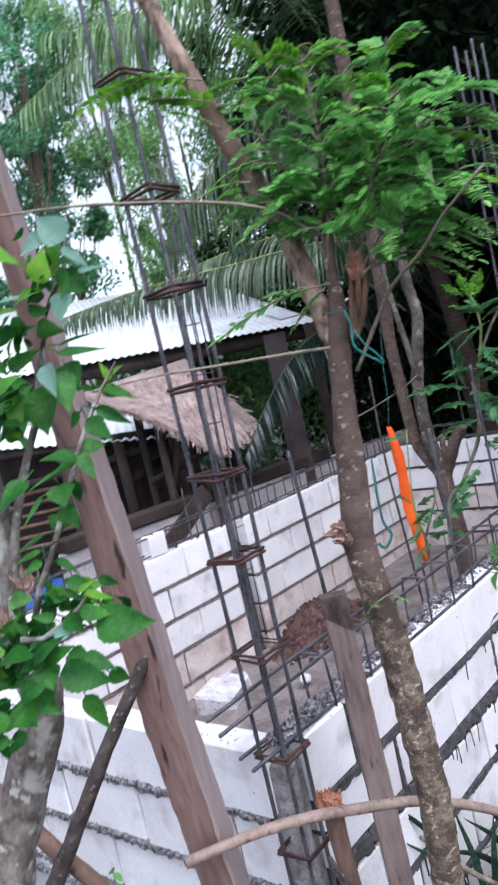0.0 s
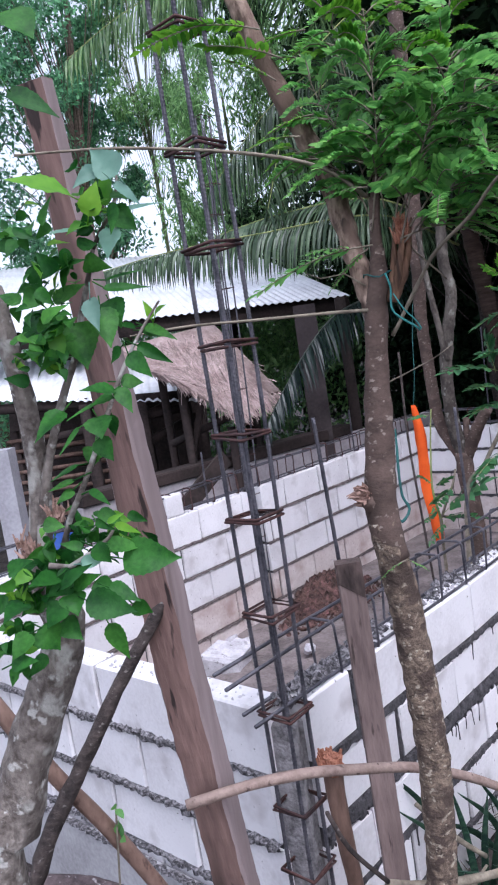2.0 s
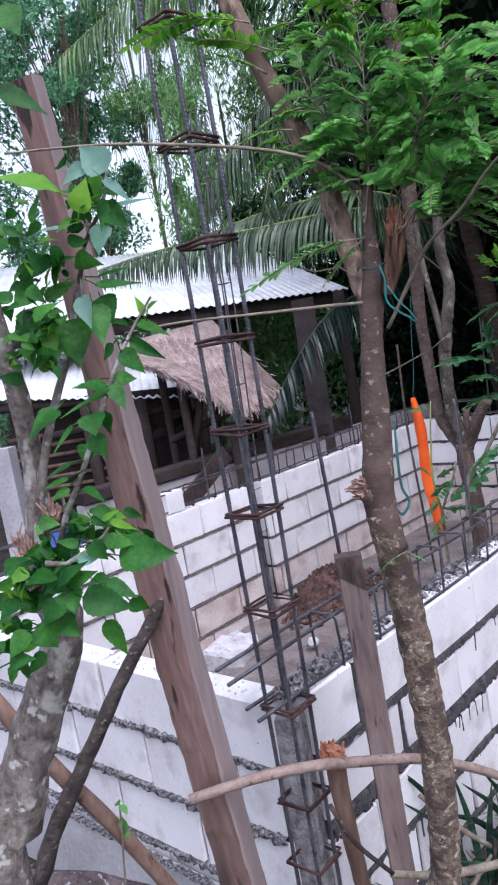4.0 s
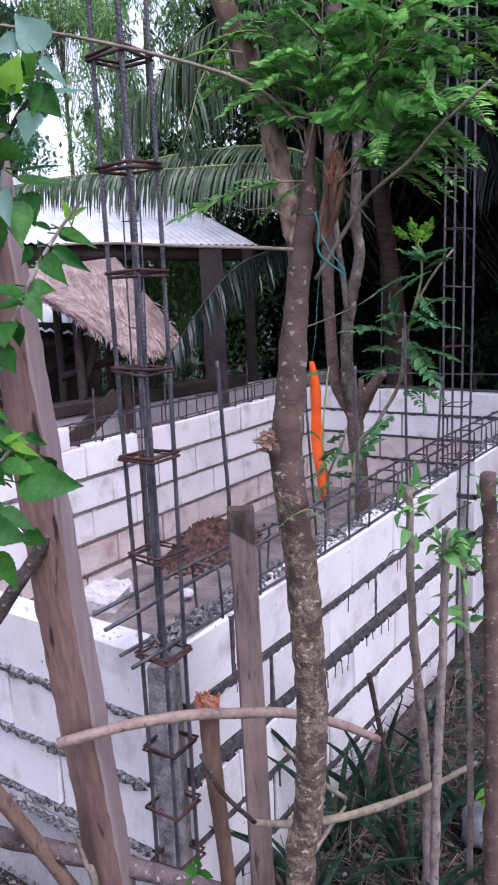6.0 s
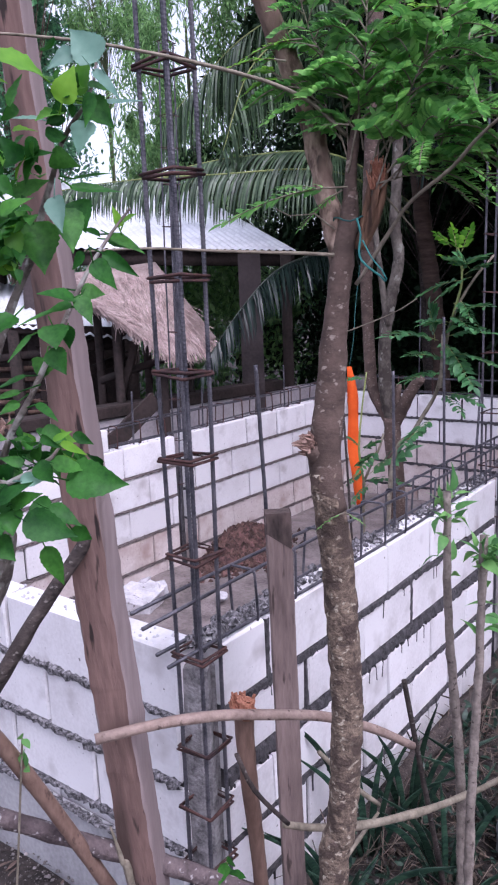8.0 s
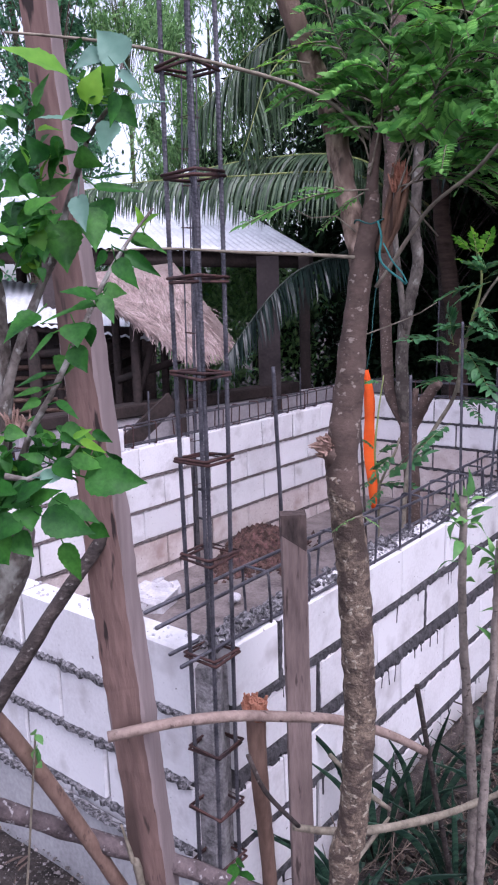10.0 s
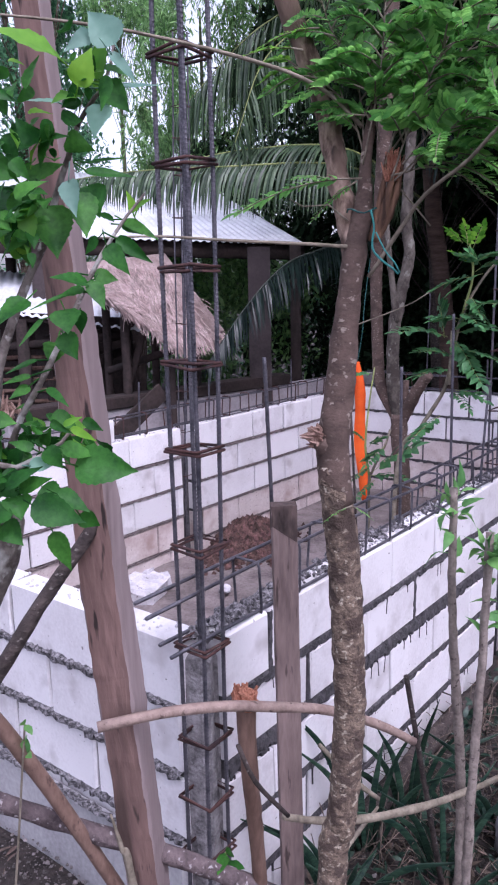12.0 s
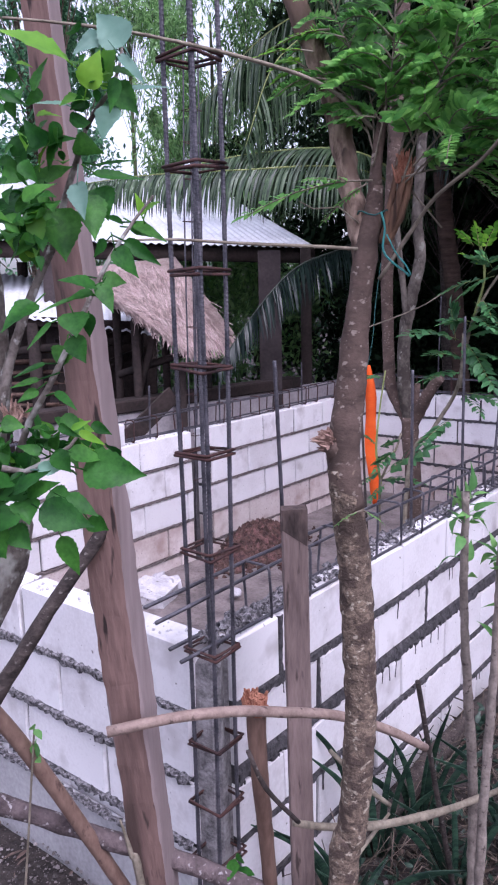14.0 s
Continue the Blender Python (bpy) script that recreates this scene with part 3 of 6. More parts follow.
def rebar_column(base, top_shift, size, z0, z1, radius, hoops, hoop_radius, label, ribbed=False, sides=8):
    """Four upright bars with square ties."""
    bx, by = base
    col = thing("rebar_column", (bx, by, z0), label, "rebar column", "rebar columns")
    place = lambda cx, cy, z: np.array([bx + cx + top_shift[0] * (z - z0) / (z1 - z0), by + cy + top_shift[1] * (z - z0) / (z1 - z0), z])
    step = 0.0035 if ribbed else 0.2
    for cx, cy in ((0, 0), (size[0], 0), (size[0], size[1]), (0, size[1])):
        zs = np.arange(z0, z1, step)
        line = np.array([place(cx, cy, z) for z in zs])
        line[:, 0] += 0.004 * np.sin(zs * 2.3 + cx * 40)
        line[:, 1] += 0.004 * np.cos(zs * 1.9 + cy * 40)
        part("bar", tube(Mesh(), line, radius, sides, ribs=0.17 if ribbed else 0), STEEL, col, smooth=not ribbed)
    e = radius + hoop_radius
    for z in hoops:
        n = 1 if not ribbed else 2
        m = Mesh()
        for k in range(n):
            zz = z + k * hoop_radius * 2.2
            ring = [place(-e, -e, zz), place(size[0] + e, -e, zz), place(size[0] + e, size[1] + e, zz), place(-e, size[1] + e, zz)]
            ring = np.array([r + rng.normal(0, 0.003, 3) for r in ring])
            tube(m, np.vstack([ring, ring[:1], ring[:1] + (ring[1:2] - ring[:1]) * 0.4]), hoop_radius, 6)
        part("tie", m, RUST, col, "rusty square tie")
    return col


rebar_column((-0.02, -0.028), (0.0, 0.0), (0.085, 0.085), -0.3, 2.85, 0.0054,
             [2.39, 2.116, 1.874, 1.63, 1.40, 1.184, 0.927, 0.652, 0.383, 0.20, 0.03, -0.13], 0.0042, "tall cage of ribbed dark steel bars with rusty ties at the wall corner", True)
rebar_column((2.26, 0.005), (0.05, 0.0), (0.13, 0.09), -0.3, 3.0, 0.006, [2.6, 2.35, 2.09, 1.82, 1.55, 1.26, 0.97, 0.7, 0.45, 0.2], 0.0035,
             "tall slender cage of grey steel bars rising from the wall")
rebar_column((2.43, 2.31), (0.12, 0.0), (0.085, 0.06), -0.2, 3.4, 0.0055, [3.2, 2.75, 2.55, 2.32, 2.05, 1.7, 1.35, 1.1, 0.89, 0.61, 0.3], 0.003,
             "tall slender cage of rusty steel bars in the rear wall")


def rounded(pts, radius):
    """A polyline with its corners bent to a small radius."""
    p = [np.array(q, float) for q in pts]
    out = [p[0]]
    for a, b, c in zip(p, p[1:], p[2:]):
        u, w = b + unit(a - b) * radius, b + unit(c - b) * radius
        out += [u, u * 0.25 + b * 0.5 + w * 0.25, w]
    return np.array(out + [p[-1]])


def beam_cage(turn, s, e, mid, half, z0, z1, label, spacing=0.2, radius=0.0055, lower=True, phase=0.0):
    """A lying cage of long bars with square stirrups."""
    swap = (lambda p: p) if turn == "x" else (lambda p: (p[1], p[0], p[2]))
    cage = thing("rebar_beam", swap((s, mid, z0)), label, "rebar beam", "rebar beams")
    for k, (o, z) in enumerate(((-half, z1), (half, z1), (-half, z0), (half, z0))):
        if not lower and k > 1:
            continue
        xs = np.linspace(s + (0.04 * k if s < 0 else 0), e, 14)
        line = [swap((x, mid + o, z + 0.006 * math.sin(x * 3 + k))) for x in xs]
        part("bar", tube(Mesh(), smooth_line(line, 0.15), radius, 6), STEEL, cage)
    for x in np.arange(max(s, 0.0) + 0.28 + phase, e - 0.05, spacing):
        x += rng.normal(0, 0.015)
        t = rng.normal(0, 0.012)
        q = half + 0.008
        u = rng.normal(0, 0.010)
        ring = [(x + 0.012, mid - q * 0.1, z0 - 0.012), (x, mid - q, z0 - 0.012), (x + t, mid - q, z1 + 0.008), (x + t + u, mid + q, z1 + 0.008), (x + u, mid + q, z0 - 0.012), (x + 0.016, mid - q * 0.5, z0 - 0.006)]
        part("stirrup", tube(Mesh(), rounded([swap(r) for r in ring], 0.016), 0.0043, 7), STEEL if spacing == 0.2 else RUST, cage)
    return cage


beam_cage("x", -0.18, 4.85, 0.052, 0.040, 0.660, 0.805, "lying cage of steel bars and stirrups on top of the wall")
beam_cage("x", 0.15, 4.85, 2.34, 0.03, 0.668, 0.79, "lying cage of thin rusty bars along the rear wall top", 0.21)
beam_cage("y", 0.2, 2.25, 4.88, 0.03, 0.672, 0.80, "lying cage of thin bars along the end wall top", 0.33)
for a, b in (((0.415, 0.05, 0.60), (0.37, 0.05, 1.39)), ((1.24, 0.05, 0.55), (1.25, 0.06, 1.28)), ((1.72, 0.05, 0.55), (1.72, 0.06, 1.46)), ((2.05, 0.05, 0.55), (2.16, 0.06, 1.13)),
             ((0.95, 2.34, 0.5), (0.95, 2.33, 0.98)), ((2.05, 2.34, 0.5), (2.06, 2.33, 1.0)), ((2.75, 2.34, 0.5), (2.75, 2.33, 0.95)), ((3.8, 2.34, 0.5), (3.78, 2.33, 1.0)), ((4.88, 1.65, 0.4), (4.88, 1.63, 1.5)), ((4.88, 1.1, 0.4), (4.88, 1.1, 0.95))):
    tagged(part("upright_bar", tube(Mesh(), np.linspace(a, b, 40), 0.0062, 6, ribs=0.12), STEEL), "single upright steel bar set in the block wall", "rebar", "upright bars")

# ---- inside the walls ----


def lump(name, at, size, material, label, category, seed=0, sub=3, rough=0.35, freq=2.0, smooth=True):
    bm = bmesh.new()
    bmesh.ops.create_icosphere(bm, subdivisions=sub, radius=1)
    for v in bm.verts:
        d = v.co.normalized()
        k = 1 + rough * noise.noise(d * freq + Vector((seed, seed * 2.3, 0))) + rough * 0.4 * noise.noise(d * freq * 3.3 + Vector((seed, 1, seed)))
        v.co = Vector((d.x * size[0] * k, d.y * size[1] * k, d.z * size[2] * k))
    m = Mesh().add([v.co[:] for v in bm.verts], [tuple(v.index for v in f.verts) for f in bm.faces])
    bm.free()
    ob = part(name, m, material, smooth=smooth)
    ob.location = at
    return tagged(ob, label, category)


lump("dirt_heap", (2.86, 2.10, -0.31), (0.24, 0.16, 0.15), HEAP, "heap of dug brown clods against the rear wall", "dirt heap", 3, 5, 0.6, 4.2)
lump("dirt_heap", (2.62, 1.98, -0.31), (0.20, 0.15, 0.08), HEAP, "small heap of loose brown earth", "dirt heap", 9, 4, 0.5, 2.6)
clods = Mesh()
for _ in range(3400):
    p = np.array([rng.normal(2.80, 0.19), rng.normal(2.04, 0.11), 0])
    if not (0.2 < p[0] < 4.6 and 0.2 < p[1] < 2.2):
        continue
    h = -0.27 + 0.17 * math.exp(-((p[0] - 2.88) / 0.30) ** 2 - ((p[1] - 2.1) / 0.2) ** 2)
    s = 0.006 + 0.034 * rng.uniform() ** 2.6
    o = np.array([any_way() * s * rng.uniform(0.6, 1.1) for _ in range(6)])
    v = np.array([[1, 0, 0], [-1, 0, 0], [0, 1, 0], [0, -1, 0], [0, 0, 1], [0, 0, -1]]) * s + o * 0.4 + p + (0, 0, h)
    clods.add(v, [(0, 2, 4), (2, 1, 4), (1, 3, 4), (3, 0, 4), (2, 0, 5), (1, 2, 5), (3, 1, 5), (0, 3, 5)])
tagged(part("clods", clods, HEAP, smooth=False), "loose clods of dug earth on the floor", "soil", kind="stuff")
slab = Mesh()
box(slab, (-0.16, -0.13, -0.02), (0.10, 0.12, 0.105), 0.016, 0.010)
box(slab, (0.06, -0.11, 0), (0.18, 0.02, 0.095), 0.024, 0.014)
box(slab, (0.08, 0.0, 0), (0.20, 0.10, 0.085), 0.024, 0.014)
ob = tagged(part("broken_slab", slab, RUBBLE, smooth=False), "broken slab of white block lying on the soil floor", "rubble")
ob.matrix_world = pose(1.708, 2.019, -0.265, 7, -3, 20)
for k, (x, y, s) in enumerate(((0.62, 0.24, 0.07), (0.78, 0.3, 0.05), (0.55, 0.34, 0.09), (1.0, 0.2, 0.06), (1.2, 0.3, 0.05), (2.0, 1.6, 0.05))):
    lump("rubble_piece", (x, y, -0.25 + s * 0.5), (s, s * 0.8, s * 0.6), RUBBLE, "small broken piece of white block on the soil", "rubble", k + 20, 2, 0.5, 1.6, False)
# crumbs of mortar and block on the wall tops
crumbs = Mesh()
for _ in range(700):
    w = rng.integers(4)
    x, y = ((rng.uniform(0.12, 4.7), rng.uniform(0.01, 0.09)), (rng.uniform(0.01, 0.09), rng.uniform(0.1, 2.2)), (rng.uniform(0.12, 1.4), rng.uniform(0.01, 0.09)), (rng.uniform(0.2, 4.7), rng.uniform(2.29, 2.37)))[w]
    if w in (0, 2) and 2.2 < x < 2.5:
        continue
    s = rng.uniform(0.002, 0.008)
    v = np.array([[1, 0, 0], [-1, 0, 0], [0, 1, 0], [0, -1, 0], [0, 0, 1], [0, 0, -1]]) * s * rng.uniform(0.6, 1.3, (6, 1)) + (x, y, 0.65 + s * 0.4)
    crumbs.add(v, [(0, 2, 4), (2, 1, 4), (1, 3, 4), (3, 0, 4), (2, 0, 5), (1, 2, 5), (3, 1, 5), (0, 3, 5)])
lumps = Mesh()
for k in range(620):
    if k < 150:
        x, y, z = rng.uniform(0.03, 0.42), rng.uniform(0.02, 0.10), 0.652 if rng.uniform() < 0.75 else 0.60
    else:
        x, y, z = 0.15 + 4.4 * rng.uniform() ** 1.3, rng.uniform(0.035, 0.10), 0.652
    if 2.2 < x < 2.5:
        continue
    r = 0.005 + 0.022 * rng.uniform() ** 2.5
    v = np.array([[1, 0, 0], [-1, 0, 0], [0, 1, 0], [0, -1, 0], [0, 0, 0.9], [0, 0, -0.9]]) * r * rng.uniform(0.55, 1.3, (6, 1)) + (x, y, z + r * 0.4) + rng.normal(0, r * 0.12, (6, 3))
    lumps.add(v, [(0, 2, 4), (2, 1, 4), (1, 3, 4), (3, 0, 4), (2, 0, 5), (1, 2, 5), (3, 1, 5), (0, 3, 5)])
tagged(part("mortar_lumps", lumps, BEAD, smooth=False), "lumps of hardened grey mortar left under the steel cage", "mortar lumps", kind="stuff")
tagged(part("mortar_crumbs", crumbs, RUBBLE, smooth=False), "crumbs of dry mortar strewn on the wall tops", "mortar crumbs", kind="stuff")

# ---- fence posts, poles and sticks ----


def on_ground(p):
    return (p[0], p[1], ground_height(p[0], p[1]) - 0.03)


def lumber_mesh(top, bottom, wide, deep, turn, materials, wear=1.0, ragged=0.0, taper=0.0):
    """A sawn length with worn edges: broad faces and narrow faces have a look of their own."""
    top, bottom = np.array(top, float), np.array(bottom, float)
    ax = unit(top - bottom)
    c, s = math.cos(radians(turn)), math.sin(radians(turn))
    u = unit(np.array([c, s, 0]) - ax * (ax @ np.array([c, s, 0])))
    w = np.cross(ax, u)
    k = max(6, int(np.linalg.norm(top - bottom) / 0.02))
    m = Mesh()
    v = []
    prof = [(-1, -0.88), (-0.92, -1), (0.92, -1), (1, -0.88), (1, 0.88), (0.92, 1), (-0.92, 1), (-1, 0.88)]
    for i in range(k + 1):
        slim = taper * min(1.0, max(0.0, (i / k - 0.55) / 0.4)) ** 1.3
        p = bottom + (top - bottom) * i / k + u * wide / 2 * slim
        z = i * 0.02
        end = rng.uniform(-0.006, 0.006, 8) if i == k else rng.uniform(-ragged, ragged, 8) if i == 0 else np.zeros(8)
        for q, (a, b) in enumerate(prof):
            n1 = wear * (0.05 * noise.noise(Vector((q * 3.1, z * 7, 1))) + 0.035 * noise.noise(Vector((q * 2.2, z * 30, 6))))
            v.append(p + (u * wide / 2 * (a + n1) + w * deep / 2 * (b + n1)) * (1 - slim) + ax * end[q])
    f = [(i * 8 + q, i * 8 + (q + 1) % 8, (i + 1) * 8 + (q + 1) % 8, (i + 1) * 8 + q) for i in range(k) for q in range(8)]
    f += [tuple(range(8))[::-1], tuple(range(k * 8, k * 8 + 8))]
    me = m.add(v, f).data("shaft", materials[0], False)
    if len(materials) > 1:
        me.materials.append(materials[1])
        for pl in me.polygons:
            if pl.index < k * 8 and pl.index % 8 in (2, 3, 4, 6, 7, 0):
                pl.material_index = 1
    return me


post_a = thing("fence_post", (-0.316, -0.158, -0.280), "thick red-brown sawn lumber post leaning beside the block wall", "post", "fence posts")
part("shaft", lumber_mesh((-0.646, -0.280, 2.071), (-0.316, -0.158, -0.300), 0.074, 0.062, -66, [PLANK, PLANK_SIDE], wear=1.8, taper=0.4), None, post_a)
post_b = thing("fence_post", (0.146, -0.190, -0.300), "short weathered grey-brown board post with a charred top", "post", "fence posts")
part("shaft", lumber_mesh((0.078, -0.219, 1.062), (0.146, -0.190, -0.300), 0.062, 0.036, -48, [OLDWOOD]), None, post_b)
part("charred_top", lumber_mesh((0.078, -0.219, 1.068), (0.080, -0.218, 1.005), 0.0636, 0.0378, -48, [CHAR], 0.8, 0.045), None, post_b, "blackened charred top")


def stick(name, label, pts, radius, material, category="pole", sides=9, rough=0.15, group="", step=0.03, lump_size=14.0):
    return tagged(part(name, tube(Mesh(), smooth_line(pts, step), radius, sides, rough, lump=lump_size), material), label, category, group)


rail = stick("fence_rail", "bent pale peeled pole tied across the fence posts",
             [(-0.554, -0.237, 0.789), (-0.459, -0.305, 0.795), (-0.346, -0.364, 0.777), (-0.233, -0.406, 0.736), (-0.099, -0.452, 0.681), (0.025, -0.509, 0.607), (0.137, -0.550, 0.519)], [0.0105, 0.0115, 0.011, 0.010], PEELED, rough=0.08)
stake = thing("fence_stake", (-0.189, -0.354, -0.280), "brown stake with a splintered raw top", "stake")
part("shaft", tube(Mesh(), smooth_line([(-0.179, -0.354, -0.300), (-0.217, -0.351, 0.308), (-0.260, -0.362, 0.613), (-0.269, -0.364, 0.758)], 0.03), [0.0145, 0.015, 0.017, 0.0205], 12, 0.12, lump=40), REDPOLE, stake)
spl = Mesh()
tube(spl, smooth_line([(-0.269, -0.364, 0.740), (-0.269, -0.364, 0.760), (-0.270, -0.365, 0.776)], 0.004), [0.0195, 0.0205, 0.013], 14, 0.9, lump=160)
for _ in range(45):
    a = rng.uniform(0, 6.283)
    r = 0.021 * rng.uniform() ** 0.5
    p = np.array([-0.269 + r * math.cos(a), -0.364 + r * math.sin(a), 0.750])
    tube(spl, [p, p + (0.3 * r * math.cos(a) + rng.normal(0, 0.005), 0.3 * r * math.sin(a) + rng.normal(0, 0.005), 0.012 + 0.022 * rng.uniform())], [0.006, 0.0025], 5, 0.6, lump=200)
part("splintered_top", spl, RAWCUT, stake, "raw orange-brown splinters", smooth=False)
stick("dark_brace", "dark crooked stick propped against the lumber post", [(-0.526, -0.262, 1.208), (-0.570, -0.227, 1.129), (-0.614, -0.203, 1.070), (-0.666, -0.169, 0.982), (-0.720, -0.120, 0.873), (-0.773, -0.071, 0.755), (-0.888, 0.026, 0.431), (-0.999, 0.162, -0.280)],
      [0.010, 0.0150, 0.0155, 0.0155, 0.016, 0.018], DARKBARK, rough=0.42, lump_size=26.0)
stick("brown_pole", "smooth brown pole slanting down in front of the block wall", [(-0.815, -0.080, 1.099), (-0.734, -0.090, 0.922), (-0.574, -0.110, 0.609), (-0.183, -0.152, -0.270)], 0.0155, POLEWOOD, rough=0.06)
stick("mossy_log", "fallen lichen-spotted log lying across the fence foot", [(-0.778, 0.116, 0.646), (-0.641, 0.008, 0.583), (-0.523, -0.091, 0.496), (-0.386, -0.209, 0.399), (-0.268, -0.308, 0.306), (0.056, -0.585, 0.025), (0.302, -0.821, -0.270)], [0.02, 0.019, 0.021, 0.024], LOGBARK, "log", rough=0.3)
stick("low_branch", "long dry branch tied low between the saplings", [(-0.141, -0.366, 0.404), (-0.042, -0.397, 0.346), (0.086, -0.436, 0.288), (0.254, -0.494, 0.240), (0.422, -0.553, 0.210), (0.649, -0.622, 0.181)], [0.009, 0.011, 0.010, 0.008], TWIG, "branch", rough=0.25)
# Dark bark here stands for the shade of the plants over the log.
stick("dark_log", "dark log at the foot of the block wall, plant shade in its colour", [(0.564, -0.105, -0.220), (0.891, -0.123, -0.220), (1.238, -0.112, -0.210), (1.833, -0.130, -0.220)], [0.035, 0.042, 0.038, 0.032], DARKBARK, "log", rough=0.3)
stick("thin_stick", "thin dark dead stick standing in the weeds", [(0.577, -0.456, -0.280), (0.501, -0.413, 0.155), (0.432, -0.383, 0.507)], [0.009, 0.008, 0.0075], DARKBARK, "stick")
stick("thin_stick", "thin bent brown stick leaning on the splintered stake", [(-0.408, -0.456, 0.759), (-0.378, -0.472, 0.672), (-0.314, -0.501, 0.574)], [0.0045, 0.005, 0.0045], DARKBARK, "stick", rough=0.25)
stick("thin_stick", "short dead stick lying on the low branch", [(0.052, -0.338, 0.473), (0.132, -0.396, 0.350), (0.200, -0.424, 0.273)], [0.006, 0.007, 0.006], TWIG, "stick", rough=0.25)
stick("thin_stick", "short dead stick poking up from the litter", [(0.012, -0.387, 0.158), (0.110, -0.410, 0.216), (0.196, -0.426, 0.252)], [0.006, 0.006, 0.004], TWIG, "stick", rough=0.25)

# ---- trees and shrubs by the fence ----
tree = thing("fence_tree", (-0.330, -0.596, -0.280), "slender lopped living-fence tree with patchy bark and feathery green regrowth", "tree")
part("trunk", tube(Mesh(), smooth_line([(-0.330, -0.596, -0.320), (-0.323, -0.607, 0.492), (-0.315, -0.620, 0.611), (-0.310, -0.628, 0.717), (-0.307, -0.634, 0.862), (-0.309, -0.629, 0.992), (-0.312, -0.624, 1.116), (-0.319, -0.614, 1.227), (-0.323, -0.607, 1.296)], 0.010), [0.0308, 0.0292, 0.0286, 0.0281, 0.0281, 0.0275, 0.0281, 0.0286, 0.0264], 22, 0.13, lump=55), SCALYBARK, tree, "scaly mottled lower trunk")
part("upper_trunk", tube(Mesh(), smooth_line([(-0.318, -0.616, 1.227), (-0.321, -0.611, 1.276), (-0.323, -0.608, 1.325), (-0.320, -0.612, 1.372), (-0.316, -0.618, 1.429), (-0.313, -0.624, 1.512), (-0.307, -0.633, 1.601), (-0.303, -0.640, 1.662), (-0.299, -0.647, 1.701), (-0.297, -0.651, 1.743)], 0.010), [0.0258, 0.0275, 0.0275, 0.0245, 0.0238, 0.0212, 0.0190, 0.0200, 0.0165, 0.011], 22, 0.12, lump=45), BARK, tree, "ringed brown upper trunk")
part("limb", tube(Mesh(), smooth_line([(-0.304, -0.638, 1.627), (-0.299, -0.618, 1.698), (-0.297, -0.601, 1.760), (-0.296, -0.585, 1.831), (-0.300, -0.569, 1.892), (-0.312, -0.550, 1.951), (-0.326, -0.530, 2.009), (-0.340, -0.509, 2.082), (-0.370, -0.470, 2.238), (-0.403, -0.429, 2.414)], 0.012), [0.017, 0.0178, 0.0175, 0.0175, 0.0172, 0.016, 0.015, 0.0145, 0.013], 16, 0.28, lump=50), LIMBBARK, tree, "pale peeling limb")
part("limb", tube(Mesh(), smooth_line([(-0.303, -0.641, 1.645), (-0.299, -0.648, 1.705), (-0.298, -0.651, 1.764), (-0.295, -0.654, 1.810), (-0.290, -0.662, 1.862)], 0.012), [0.0155, 0.0125, 0.0105, 0.009, 0.004], 12, 0.3, lump=60), BARK, tree)
m = Mesh()
for k in range(9):
    o = rng.normal(0, 0.0055, 3) * (1, 1, 0)
    tube(m, smooth_line([np.array((-0.296, -0.665, 1.655)) + o * 0.4, np.array((-0.290, -0.682, 1.715)) + o * 1.1, np.array((-0.286, -0.692, 1.765 + rng.uniform(-0.025, 0.02))) + o * 1.5], 0.01), [0.006, 0.0075, 0.005, 0.0015], 8, 0.4, lump=120)
part("limb", m, STUBWOOD, tree, "torn split orange-brown stub")
for c, r, h in (((-0.286, -0.692, 1.756), 0.011, 0.042), ((-0.349, -0.589, 1.348), 0.017, 0.02)):
    m = Mesh()
    for _ in range(110):
        a, q = rng.uniform(0, 6.283), rng.uniform(0, r)
        p = np.array(c) + (q * math.cos(a), q * math.sin(a), -0.012)
        if h < 0.03:
            p = np.array(c) + (0.004, -0.004, -0.004) + rng.normal(0, r * 0.42, 3)
            tube(m, [p, p + unit(np.array([-0.019, 0.006, 0.012]) + rng.normal(0, 0.010, 3)) * rng.uniform(0.008, 0.022)], [0.0034, 0.0008], 4)
        else:
            tube(m, [p, p + rng.normal(0, 0.004, 3) + (0, 0, rng.uniform(0.3, 1.1) * h)], [0.0034, 0.0007], 4)
    part("raw_cut", m, PALECUT if h < 0.03 else RAWCUT, tree, "raw splintered cut", smooth=False)
part("knot", tube(Mesh(), smooth_line([(-0.319, -0.614, 1.307), (-0.331, -0.604, 1.325), (-0.345, -0.596, 1.341)], 0.008), [0.0235, 0.0225, 0.0165], 14, 0.3, lump=60), BARK, tree)
crown, stalks, young = Mesh(), Mesh(), Mesh()
RIGHT, AWAY = np.array([0.63, -0.78, 0.0]), np.array([0.78, 0.63, 0.0])


def feather(mesh, at, way, length, droop=0.6):
    pinnate(mesh, stalks, at, way, length, length * rng.uniform(0.165, 0.195), int(rng.integers(18, 22)), droop, 0.42)


